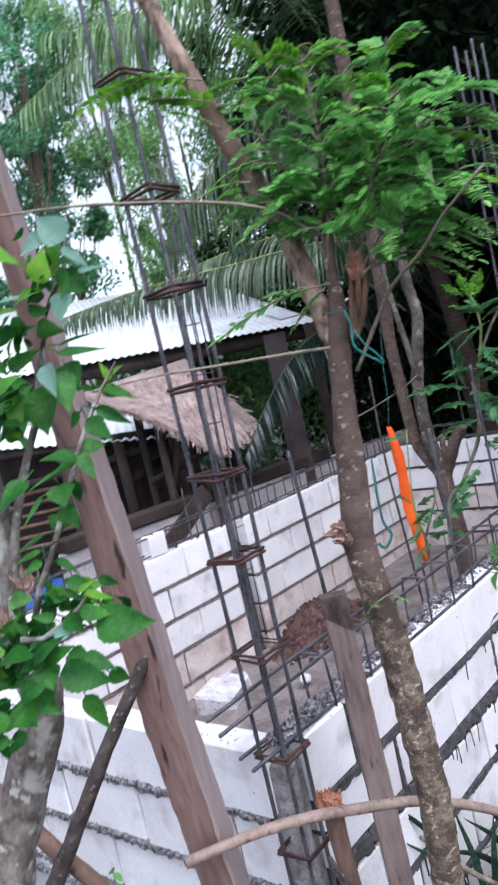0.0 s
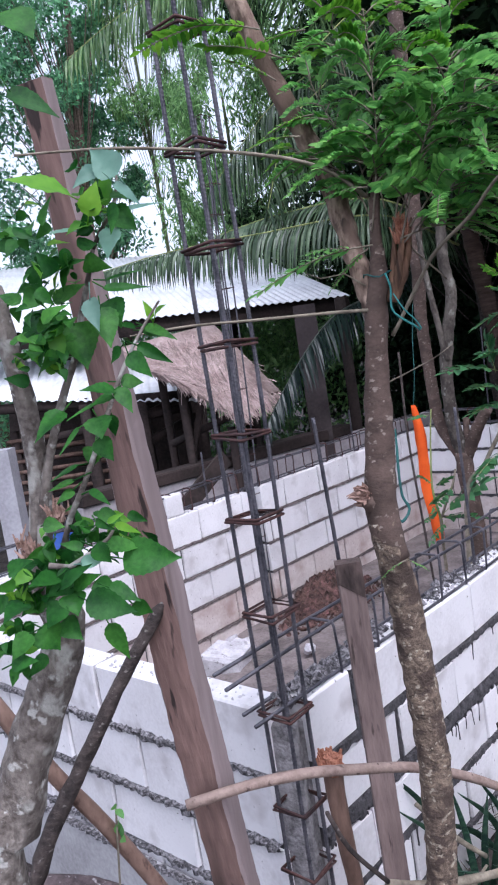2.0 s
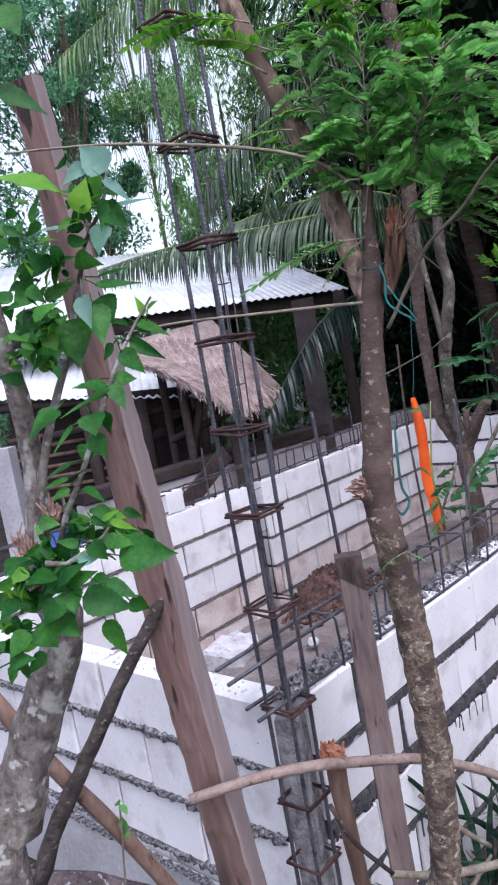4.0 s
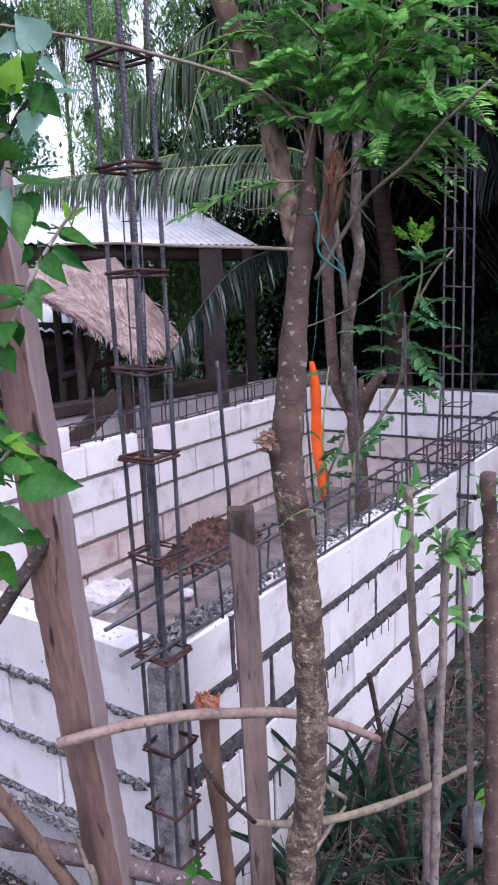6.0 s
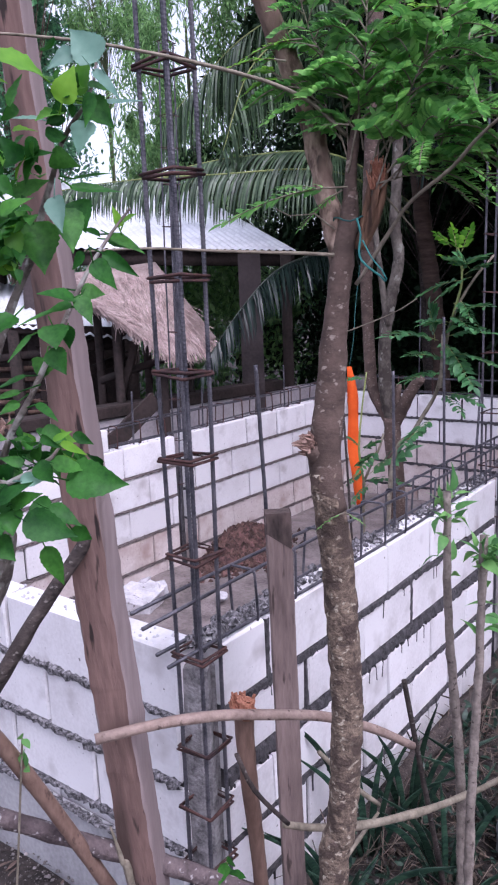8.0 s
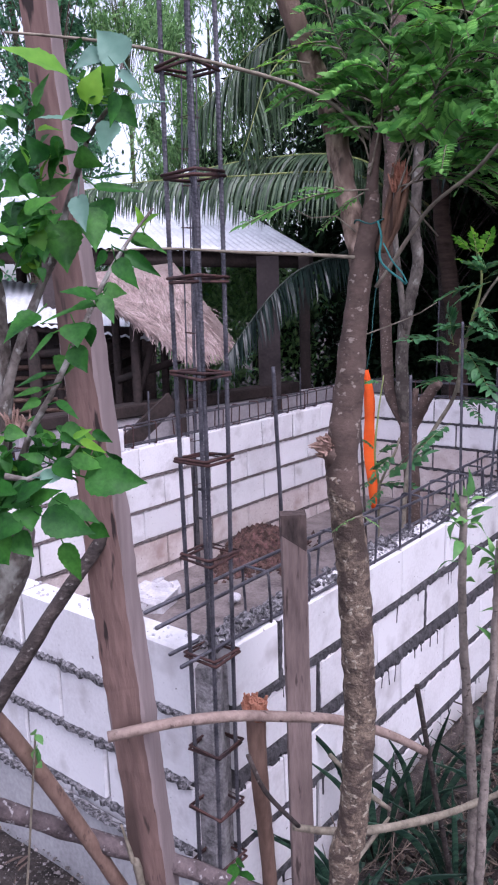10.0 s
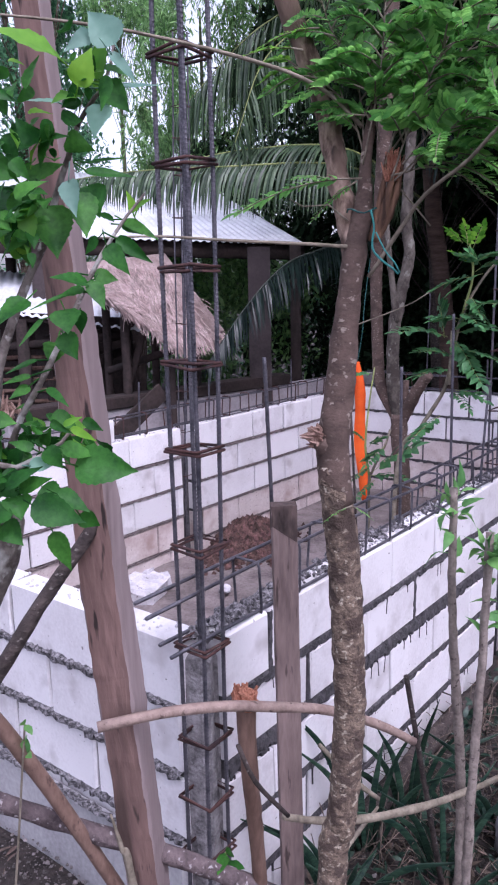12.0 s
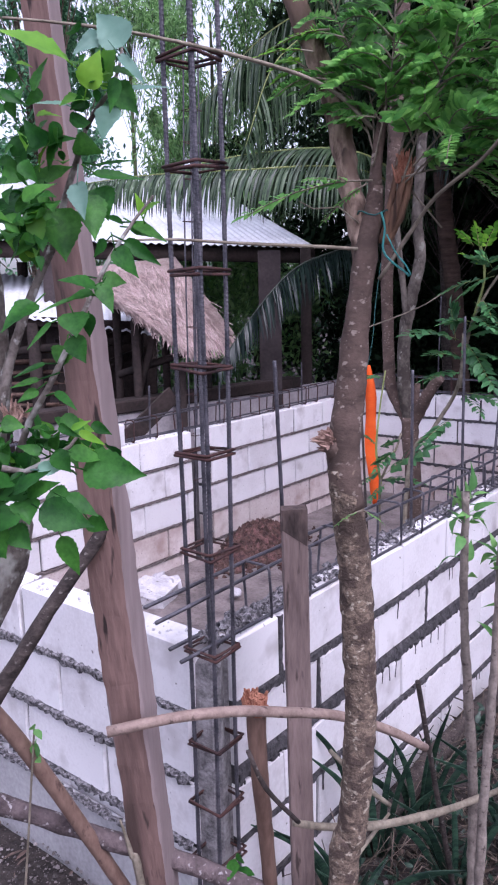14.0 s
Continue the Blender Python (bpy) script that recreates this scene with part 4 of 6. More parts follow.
def shoot(pts, count, size, reach=0.7, thick=0.0017):
    """An upright shoot with feathers leaving it on both sides, arching over."""
    line = smooth_line(pts, 0.012)
    tube(stalks, line, [thick, thick * 0.45], 5)
    for j in range(count):
        t = 0.22 + 0.78 * j / max(1, count - 1)
        i = min(len(line) - 2, int(t * (len(line) - 1)))
        along = unit(line[i + 1] - line[i])
        side = RIGHT * (1 if j % 2 else -1) * rng.uniform(0.6, 1.1) + AWAY * rng.normal(0, 0.55)
        feather(young if t > 0.8 and rng.uniform() < 0.45 else crown, line[i], along * 0.7 + side * reach * 0.75 + rng.normal(0, 0.12, 3), size * rng.uniform(0.7, 1.2) * (1.1 - 0.35 * t))


for pts, count, size, reach in (([(-0.308, -0.652, 1.770), (-0.306, -0.678, 1.889), (-0.312, -0.690, 2.000), (-0.312, -0.690, 2.096)], 20, 0.1, 0.8),
                                ([(-0.298, -0.651, 1.764), (-0.294, -0.634, 1.890), (-0.308, -0.590, 1.984), (-0.322, -0.569, 2.072)], 18, 0.095, 0.8),
                                ([(-0.298, -0.695, 1.743), (-0.300, -0.736, 1.841), (-0.302, -0.782, 1.923), (-0.298, -0.819, 1.989)], 20, 0.11, 0.8),
                                ([(-0.295, -0.698, 1.742), (-0.293, -0.774, 1.798), (-0.300, -0.841, 1.833), (-0.300, -0.903, 1.852)], 18, 0.1, 0.8),
                                ([(-0.292, -0.682, 1.769), (-0.270, -0.702, 1.868), (-0.253, -0.711, 1.964), (-0.243, -0.710, 2.074)], 18, 0.105, 0.8),
                                ([(-0.298, -0.695, 1.750), (-0.281, -0.751, 1.763), (-0.268, -0.806, 1.793), (-0.259, -0.859, 1.799)], 14, 0.085, 0.8),
                                ([(-0.298, -0.651, 1.780), (-0.310, -0.627, 1.856), (-0.336, -0.587, 1.899), (-0.359, -0.551, 1.924)], 8, 0.07, 0.5),
                                ([(-0.279, -0.684, 1.787), (-0.237, -0.745, 1.890), (-0.199, -0.807, 1.956), (-0.179, -0.864, 1.994)], 18, 0.105, 0.8),
                                ([(-0.287, -0.668, 1.804), (-0.268, -0.638, 1.927), (-0.259, -0.611, 2.031), (-0.266, -0.600, 2.128)], 16, 0.1, 0.8),
                                ([(-0.279, -0.684, 1.803), (-0.212, -0.724, 1.922), (-0.180, -0.743, 2.029), (-0.161, -0.760, 2.117)], 16, 0.1, 0.8),
                                ([(-0.290, -0.710, 1.766), (-0.243, -0.758, 1.839), (-0.199, -0.809, 1.909), (-0.173, -0.881, 1.939)], 16, 0.1, 0.8)):
    shoot(pts, int(count * 1.25), size * 1.2, reach)
for at, way, size, mesh in (((-0.327, -0.662, 1.747), (-0.090, 0.167, 0.014), 0.194, crown),
                            ((-0.331, -0.655, 1.743), (-0.017, 0.066, -0.029), 0.076, crown),
                            ((-0.325, -0.665, 1.872), (-0.020, 0.072, 0.046), 0.089, crown),
                            ((-0.348, -0.626, 1.948), (-0.027, 0.077, 0.034), 0.090, crown),
                            ((-0.325, -0.665, 1.836), (-0.023, 0.076, 0.019), 0.083, crown),
                            ((-0.374, -0.587, 1.931), (-0.033, 0.080, 0.027), 0.092, young),
                            ((-0.348, -0.626, 1.745), (-0.019, 0.066, 0.029), 0.076, crown),
                            ((-0.360, -0.608, 1.960), (-0.031, 0.080, 0.010), 0.088, young),
                            ((-0.334, -0.649, 1.231), (-0.029, 0.028, -0.009), 0.043, crown),
                            ((-0.333, -0.652, 1.231), (0.005, -0.030, -0.006), 0.032, crown)):
    pinnate(mesh, stalks, at, way, size, max(0.009, size * 0.15), 15, 0.3, 0.38)
for at, way, size in (((-0.354, -0.558, 2.063), (-0.064, 0.094, 0.068), 0.136),
                      ((-0.416, -0.482, 2.135), (-0.077, 0.095, 0.002), 0.124),
                      ((-0.363, -0.547, 2.031), (-0.035, 0.060, 0.064), 0.096),
                      ((-0.372, -0.536, 2.112), (-0.071, 0.098, 0.051), 0.134),
                      ((-0.330, -0.593, 2.098), (-0.035, 0.064, 0.010), 0.075),
                      ((-0.308, -0.625, 2.115), (-0.017, 0.043, 0.065), 0.081)):
    pinnate(young, stalks, at, way, size, size * 0.17, 14, 0.2, 0.42)
part("crown", crown, LEAF_PINNATE, tree, "dense feathery green leaves")
part("young_leaves", young, LEAF_YOUNG, tree, "bright yellow-green young leaves")
tagged(part("shoot", stalks, TWIG, tree, "thin grey-green shoots"), kind="stuff")
for pts, r in (([(-0.785, -0.415, 1.918), (-0.720, -0.440, 1.922), (-0.621, -0.470, 1.926), (-0.486, -0.523, 1.917), (-0.394, -0.576, 1.898), (-0.344, -0.614, 1.871), (-0.300, -0.646, 1.826)], [0.0017, 0.0026, 0.0034]),
               ([(-0.618, -0.387, 1.664), (-0.545, -0.442, 1.666), (-0.447, -0.504, 1.660), (-0.368, -0.576, 1.654), (-0.318, -0.636, 1.648)], [0.0016, 0.0026, 0.0032]),
               ([(-0.294, -0.656, 1.601), (-0.289, -0.711, 1.676), (-0.303, -0.754, 1.717), (-0.326, -0.831, 1.757), (-0.352, -0.878, 1.787), (-0.378, -0.956, 1.828)], [0.0034, 0.003, 0.002]),
               ([(-0.320, -0.634, 1.687), (-0.344, -0.613, 1.711), (-0.365, -0.580, 1.710), (-0.378, -0.562, 1.722)], [0.0014, 0.0009]),
               ([(-0.312, -0.625, 1.520), (-0.300, -0.690, 1.543), (-0.300, -0.737, 1.561), (-0.299, -0.763, 1.576)], [0.0013, 0.0008]),
               ([(-0.292, -0.682, 1.761), (-0.248, -0.699, 1.721), (-0.213, -0.722, 1.679)], [0.002, 0.0012])):
    part("twig", tube(Mesh(), smooth_line(pts, 0.02), r, 6, 0.25, lump=40), TWIG, tree, "long thin pale twig")
cord = thing("nylon_cord", (-0.319, -0.676, 1.698), "teal nylon cord knotted round the tree trunk", "cord")
part("loop", tube(Mesh(), smooth_line([(-0.299 + 0.025 * math.cos(a), -0.648 + 0.025 * math.sin(a), 1.701 + 0.004 * math.sin(3 * a)) for a in np.linspace(0, 6.2, 16)], 0.008), 0.0013, 6, 0.3, lump=200), DARKCORD, cord)
part("tail", tube(Mesh(), smooth_line([(-0.325, -0.676, 1.700), (-0.323, -0.681, 1.676), (-0.324, -0.679, 1.644), (-0.317, -0.692, 1.625), (-0.309, -0.706, 1.613), (-0.305, -0.714, 1.604)], 0.008), 0.0019, 6, 0.35, lump=200), CORD, cord)
part("tail", tube(Mesh(), smooth_line([(-0.326, -0.686, 1.667), (-0.320, -0.698, 1.640), (-0.312, -0.711, 1.621), (-0.309, -0.718, 1.606)], 0.008), 0.0013, 6, 0.3, lump=200), CORD, cord)

rope = tagged(part("teal_rope", tube(Mesh(), smooth_line([(0.66, -0.04, 1.30), (0.64, -0.044, 1.164), (0.634, -0.05, 1.09), (0.641, -0.065, 1.048), (0.619, -0.047, 1.012), (0.612, -0.03, 1.03)], 0.012), [0.003, 0.0045, 0.004, 0.006], 7, 0.4, lump=60), DARKCORD), "frayed teal rope end hanging by the wall", "rope")
stick("dark_pole", "thin dark pole standing inside the walls", [(1.62, 0.42, -0.3), (1.52, 0.423, 0.79), (1.546, 0.456, 1.138), (1.60, 0.48, 1.5)], [0.006, 0.0055, 0.005], DARKBARK)
# orange strip hanging by a string
strip = Mesh()
k = 26
v = []
top, bot = np.array([2.500, 0.973, 1.151]), np.array([2.523, 0.931, 0.315])
for i in range(k + 1):
    t = i / k
    p = top + (bot - top) * t + np.array([0.006, -0.006, 0]) * math.sin(t * 8)
    w = 0.032 * min(1.0, 0.4 + 2.6 * t) * (1 if t < 0.9 else 1 - 4 * (t - 0.9)) * (1 + 0.08 * math.sin(14 * t))
    s = unit(np.array([0.62, -0.78, 0.1 * math.sin(5 * t)]))
    b = np.array([-0.78, -0.62, 0]) * 0.02 * math.sin(9 * t)
    v += [p - s * w, p + b, p + s * w]
strip.add(v, [(i * 3 + j, i * 3 + j + 1, i * 3 + j + 4, i * 3 + j + 3) for i in range(k) for j in range(2)])
flag = thing("orange_strip", tuple(top), "bright orange cloth strip hanging limp from a branch", "cloth strip")
ob = part("cloth", strip, ORANGE, flag)
sol = ob.modifiers.new("thickness", "SOLIDIFY")
sol.thickness = 0.002
part("string", tube(Mesh(), smooth_line([(2.500, 0.973, 1.144), (2.514, 0.949, 1.313), (2.564, 0.961, 1.503), (2.621, 0.962, 1.726)], 0.03), 0.002, 5), DARKCORD, flag)

# lopped tree inside the walls
fork = thing("forked_tree", (2.717, 0.779, -0.300), "slim forked tree with lopped limbs standing inside the walls", "tree")
part("trunk", tube(Mesh(), smooth_line([(2.720, 0.773, -0.340), (2.717, 0.779, 0.424), (2.707, 0.800, 0.667), (2.706, 0.803, 0.831)], 0.03), [0.05, 0.047, 0.046, 0.052], 14, 0.18, lump=30), BARK, fork)
part("limb", tube(Mesh(), smooth_line([(2.706, 0.802, 0.797), (2.689, 0.834, 1.006), (2.685, 0.842, 1.173), (2.693, 0.828, 1.402), (2.709, 0.796, 1.578), (2.724, 0.765, 1.751), (2.714, 0.785, 1.939), (2.718, 0.777, 2.152), (2.726, 0.763, 2.597)], 0.03), [0.044, 0.037, 0.035, 0.032, 0.03, 0.026], 14, 0.22, lump=40), LICHENBARK, fork, "grey lichen-blotched limb")
part("limb", tube(Mesh(), smooth_line([(2.677, 0.816, 1.371), (2.662, 0.844, 1.627), (2.648, 0.870, 1.879), (2.641, 0.884, 2.156)], 0.03), [0.02, 0.018, 0.016, 0.014], 10, 0.2, lump=40), LICHENBARK, fork)
part("limb", tube(Mesh(), smooth_line([(2.703, 0.808, 0.797), (2.716, 0.891, 0.911), (2.739, 0.955, 1.028), (2.775, 0.993, 1.296), (2.814, 1.026, 1.632), (2.822, 1.011, 1.960), (2.833, 0.990, 2.435), (2.845, 0.969, 3.009), (2.849, 0.962, 3.529), (2.852, 0.956, 4.499)], 0.03), [0.036, 0.036, 0.045, 0.045, 0.042, 0.036], 12, 0.12, lump=30), BARK, fork)
part("limb", tube(Mesh(), smooth_line([(2.712, 0.790, 0.797), (2.696, 0.733, 0.885), (2.678, 0.677, 0.984), (2.669, 0.602, 1.081)], 0.02), [0.036, 0.036, 0.034, 0.030], 12, 0.2, lump=40), BARK, fork, "lopped stub")
part("limb", tube(Mesh(), smooth_line([(2.705, 0.759, 0.858), (2.703, 0.763, 0.959), (2.705, 0.759, 1.032)], 0.02), [0.022, 0.02, 0.017], 10, 0.2, lump=40), BARK, fork, "lopped stub")

# feathery shrub growing inside the walls
shrub = thing("leafy_shrub", (1.721, 0.311, -0.300), "leafy green shrub with feathery leaves rising inside the block walls", "shrub")
sl, ss, sy = Mesh(), Mesh(), Mesh()
part("stem", tube(Mesh(), smooth_line([(1.707, 0.338, -0.320), (1.721, 0.311, 0.742), (1.767, 0.218, 0.954), (1.806, 0.132, 1.122), (1.819, 0.103, 1.272), (1.832, 0.072, 1.443), (1.861, -0.001, 1.597), (1.894, -0.088, 1.711)], 0.03), [0.016, 0.013, 0.012, 0.010, 0.008, 0.005], 8, 0.15), TWIG, shrub)
part("stem", tube(Mesh(), smooth_line([(1.833, 0.068, 1.455), (1.847, 0.034, 1.610), (1.842, 0.046, 1.728), (1.835, 0.063, 1.798)], 0.03), [0.007, 0.004], 6, 0.15), RACHIS, shrub)
part("stem", tube(Mesh(), smooth_line([(1.768, 0.095, 1.153), (1.771, 0.087, 1.276), (1.772, 0.086, 1.386)], 0.03), [0.010, 0.008], 8, 0.15), TWIG, shrub)
for a, b in (((1.792, 0.115, 1.357), (1.642, 0.246, 1.446)), ((1.829, 0.027, 1.610), (1.699, 0.127, 1.613)), ((1.813, 0.064, 1.432), (1.697, 0.132, 1.472)), ((1.805, 0.084, 1.372), (1.787, -0.088, 1.441)), ((1.815, 0.061, 1.468), (1.785, -0.081, 1.543)), ((1.802, 0.091, 1.298), (1.792, -0.101, 1.319)), ((1.798, 0.099, 1.274), (1.676, 0.176, 1.344)), ((1.799, 0.098, 1.212), (1.671, 0.187, 1.245)), ((1.807, 0.080, 1.125), (1.775, -0.056, 1.137)), ((1.832, 0.020, 1.656), (1.734, 0.046, 1.734)), ((1.784, 0.132, 1.011), (1.663, 0.203, 0.964)), ((1.828, 0.028, 1.657), (1.784, -0.080, 1.743)), ((1.816, 0.058, 1.516), (1.774, -0.054, 1.469)), ((1.801, 0.092, 1.347), (1.762, -0.023, 1.257))):
    a, b = np.array(a), np.array(b)
    size = np.linalg.norm(b - a)
    pinnate(sl, ss, a, b - a, size * 1.12, size * 0.32, 8, 0.3, 0.5)
    pinnate(sl, ss, a + rng.normal(0, 0.02, 3), b - a + rng.normal(0, size * 0.45, 3), size * 0.9, size * 0.28, 8, 0.3, 0.5)
for a, b in (((1.827, 0.030, 1.727), (1.822, -0.011, 1.843)), ((1.820, 0.047, 1.727), (1.795, 0.056, 1.847)), ((1.811, 0.069, 1.751), (1.770, 0.114, 1.822)), ((1.823, 0.042, 1.681), (1.779, 0.095, 1.729))):
    a, b = np.array(a), np.array(b)
    pinnate(sy, ss, a, b - a, np.linalg.norm(b - a), 0.035, 6, 0.2, 0.5)
part("leaves", sl, LEAF_DARK, shrub)
part("young_leaves", sy, LEAF_YOUNG, shrub, "bright yellow-green young leaves")
tagged(part("stalk", ss, RACHIS, shrub), kind="stuff")
sprout = thing("leafy_sprout", (2.277, 0.758, -0.300), "thin leafy sprout growing beside the orange strip", "sprout")
pl, ps = Mesh(), Mesh()
part("stem", tube(Mesh(), smooth_line([(2.274, 0.763, -0.320), (2.274, 0.763, 0.456), (2.282, 0.748, 0.569), (2.314, 0.690, 0.714), (2.327, 0.664, 0.809)], 0.03), [0.012, 0.010, 0.006], 8, 0.2), TWIG, sprout)
part("stem", tube(Mesh(), smooth_line([(2.277, 0.758, 0.521), (2.264, 0.781, 0.713), (2.272, 0.767, 0.933), (2.286, 0.742, 1.149)], 0.03), [0.008, 0.004], 6, 0.2), RACHIS, sprout)
for a, b in (((2.265, 0.738, 0.571), (2.302, 0.537, 0.783)), ((2.259, 0.749, 0.552), (2.287, 0.566, 0.602)), ((2.259, 0.749, 0.606), (2.171, 0.783, 0.584)), ((2.255, 0.755, 0.717), (2.234, 0.669, 0.805)), ((2.262, 0.743, 1.115), (2.169, 0.786, 1.146)), ((2.245, 0.774, 0.749), (2.170, 0.784, 0.822)), ((2.296, 0.680, 0.718), (2.200, 0.731, 0.667)), ((2.271, 0.727, 0.526), (2.178, 0.770, 0.477)), ((2.238, 0.787, 0.621), (2.217, 0.700, 0.730))):
    a, b = np.array(a), np.array(b)
    size = np.linalg.norm(b - a)
    pinnate(pl, ps, a, b - a, size * 1.1, size * 0.34, 7, 0.25, 0.5)
part("leaves", pl, LEAF_DARK, sprout)
tagged(part("stalk", ps, RACHIS, sprout), kind="stuff")

# pale saplings with broad leaves
for k, (pts, r, hi) in enumerate((([(0.508, -0.529, -0.300), (0.487, -0.530, 0.208), (0.436, -0.511, 0.728), (0.420, -0.511, 1.075)], 0.012, 1.04), ([(0.298, -0.629, -0.300), (0.307, -0.629, 0.239), (0.350, -0.629, 0.680), (0.363, -0.630, 0.993)], 0.011, 0.96),
                                  ([(0.536, -0.648, -0.300), (0.514, -0.648, 0.336), (0.478, -0.639, 0.777), (0.473, -0.629, 0.924)], 0.008, 0.9), ([(0.485, -0.727, -0.300), (0.493, -0.718, 0.435), (0.531, -0.688, 0.876), (0.531, -0.678, 1.101)], 0.022, 0.5))):
    sap = thing("sapling", on_ground(pts[0]), "thin pale lopped sapling with fresh light-green leaves" if k < 3 else "stouter lopped sapling with brown bark", "sapling", "saplings")
    line = smooth_line(pts, 0.03)
    part("stem", tube(Mesh(), line, [r * 1.2, r * 1.05, r * 0.85], 12, 0.45, lump=45), SAPBARK if k < 3 else BARK, sap)
    lv = Mesh()
    for j in range(28 if k < 3 else 8):
        i = int(rng.uniform(0.8 if j % 4 == 0 else 0.94, 1) * (len(line) - 1))
        w = any_way(0.5)
        if w[2] < -0.3:
            w[2] *= -1
        size = rng.uniform(0.03, 0.075)
        b = line[i] + w * rng.uniform(0.008, 0.04)
        tube(lv, [line[i], b], 0.0012, 4)
        broad_leaf(lv, b, w + any_way(-0.2) * 0.5, any_way(2), size, size * 0.4, 0.35)
    part("leaves", lv, LEAF_SAPLING, sap)

# strap-leaved clumps, grass and litter at the foot
for k, (x, y, count, tall) in enumerate(((0.62, -0.16, 6, 0.60), (0.85, -0.20, 7, 0.5), (0.34, -0.24, 9, 0.42), (0.66, -0.42, 9, 0.42), (0.12, -0.30, 9, 0.34), (0.98, -0.48, 7, 0.4), (0.42, -0.50, 7, 0.34))):
    clump = thing("strap_plant", (x, y, ground_height(x, y)), "clump of dark-green banded strap-shaped leaves in the litter", "plant", "strap plants")
    foot = np.array([x, y, -0.30])
    for j in range(count):
        s, h = 0.34 * (j + rng.uniform(-0.4, 0.4)) / (count - 1) * 2 - 0.34, tall * rng.uniform(0.55, 1.08)
        out = RIGHT * s + AWAY * rng.uniform(-0.12, 0.08)
        line = smooth_line([foot + out * 0.08, foot + out * 0.45 + (0, 0, h * 0.6), foot + out + (0, 0, h + 0.02 - 0.25 * abs(s))], 0.03)
        side = unit(np.cross(unit(line[-1] - line[0]), AWAY + rng.normal(0, 0.3, 3)))
        m, v, n = Mesh(), [], len(line)
        for i, p in enumerate(line):
            w = 0.0115 * min(1.0, 0.5 + 1.6 * i / n) * (1 - (i / (n - 1)) ** 3.5) + 0.001
            v += [p - side * w, p + AWAY * w * 0.55, p + side * w]
        m.add(v, [(i * 3 + j, i * 3 + j + 1, i * 3 + j + 4, i * 3 + j + 3) for i in range(n - 1) for j in range(2)])
        ob = part("strap_leaf", m, LEAF_STRAP, clump)
        sol = ob.modifiers.new("thickness", "SOLIDIFY")
        sol.thickness = 0.003
lit = Mesh()
for _ in range(4200):
    x, y = rng.uniform(-1.2, 3.0), rng.uniform(-1.6, -0.05)
    if rng.uniform() < 0.07:
        x, y = rng.uniform(-1.0, -0.06), rng.uniform(-0.3, 1.6)
    s = rng.uniform(0.02, 0.075)
    w = any_way()
    w[2] *= 0.25
    leaf(lit, (x, y, ground_height(x, y) + rng.uniform(0.004, 0.03)), w, any_way(3), s, s * rng.uniform(0.1, 0.34), 0.4, rng.uniform(-0.3, 0.3))
tagged(part("leaf_litter", lit, LITTER), "dry brown fallen leaves and twigs on the soil", "litter", kind="stuff")
peb = Mesh()
for k in range(11000):
    x, y = (rng.uniform(-1.2, 1.6), rng.uniform(-1.3, 1.6)) if k % 2 else (rng.uniform(-1.1, -0.04), rng.uniform(-0.3, 1.3))
    if x > 0 and y > -0.03:
        continue
    s = 0.002 + 0.009 * rng.uniform() ** 4
    v = np.array([[1, 0, 0], [-1, 0, 0], [0, 1, 0], [0, -1, 0], [0, 0, 0.8], [0, 0, -0.8]]) * s * rng.uniform(0.6, 1.3, (6, 1)) + (x, y, ground_height(x, y) + s * 0.3)
    peb.add(v, [(0, 2, 4), (2, 1, 4), (1, 3, 4), (3, 0, 4), (2, 0, 5), (1, 2, 5), (3, 1, 5), (0, 3, 5)])
tagged(part("pebbles", peb, PEBBLE, smooth=False), "small pebbles and clods on the soil", "pebbles", kind="stuff")
straws = Mesh()
for _ in range(420):
    x, y = rng.uniform(-0.1, 1.7), rng.uniform(-0.75, -0.08)
    a, length, lift = rng.uniform(0, 6.283), rng.uniform(0.08, 0.34), rng.uniform(-0.01, 0.14)
    p = np.array([x, y, ground_height(x, y) + 0.006])
    d = np.array([math.cos(a), math.sin(a), 0.0])
    tube(straws, smooth_line([p, p + d * length * 0.5 + (0, 0, lift), p + d * length + (0, 0, lift * 0.6)], 0.05), [0.0022, 0.0012], 4)
tagged(part("dry_grass", straws, DRYGRASS), "dry grey-brown grass stalks tangled over the soil", "dry grass", kind="stuff")
weeds = Mesh()
for _ in range(360):
    x, y = rng.uniform(0.1, 2.2), rng.uniform(-1.0, -0.1)
    for _ in range(4):
        w = any_way(1.0)
        w[2] = abs(w[2])
        s = rng.uniform(0.02, 0.06)
        p = np.array([x, y, ground_height(x, y) + rng.uniform(0, 0.09)]) + rng.normal(0, 0.02, 3)
        leaf(weeds, p, w, any_way(2), s, s * 0.4)
tagged(part("weeds", weeds, LEAF_STRAP), "low green weeds growing through the litter", "weeds", kind="stuff")
lump("stone", (0.9, -0.58, -0.22), (0.09, 0.08, 0.07), ROCK, "rounded grey stone on the leaf litter", "stone", 5, 3, 0.25, 1.4)
twigs = Mesh()
for _ in range(60):
    p = np.array([rng.uniform(0.0, 1.6), rng.uniform(-0.8, -0.1), -0.25])
    a = rng.uniform(0, 6.283)
    L = rng.uniform(0.1, 0.4)
    tube(twigs, smooth_line([p, p + (L * 0.5 * math.cos(a), L * 0.5 * math.sin(a), rng.uniform(0, 0.06)), p + (L * math.cos(a + 0.2), L * math.sin(a + 0.2), rng.uniform(0, 0.08))], 0.05), [0.005, 0.002], 5)
tagged(part("dead_twigs", twigs, DARKBARK), "thin dead twigs lying on the soil", "twigs", kind="stuff")

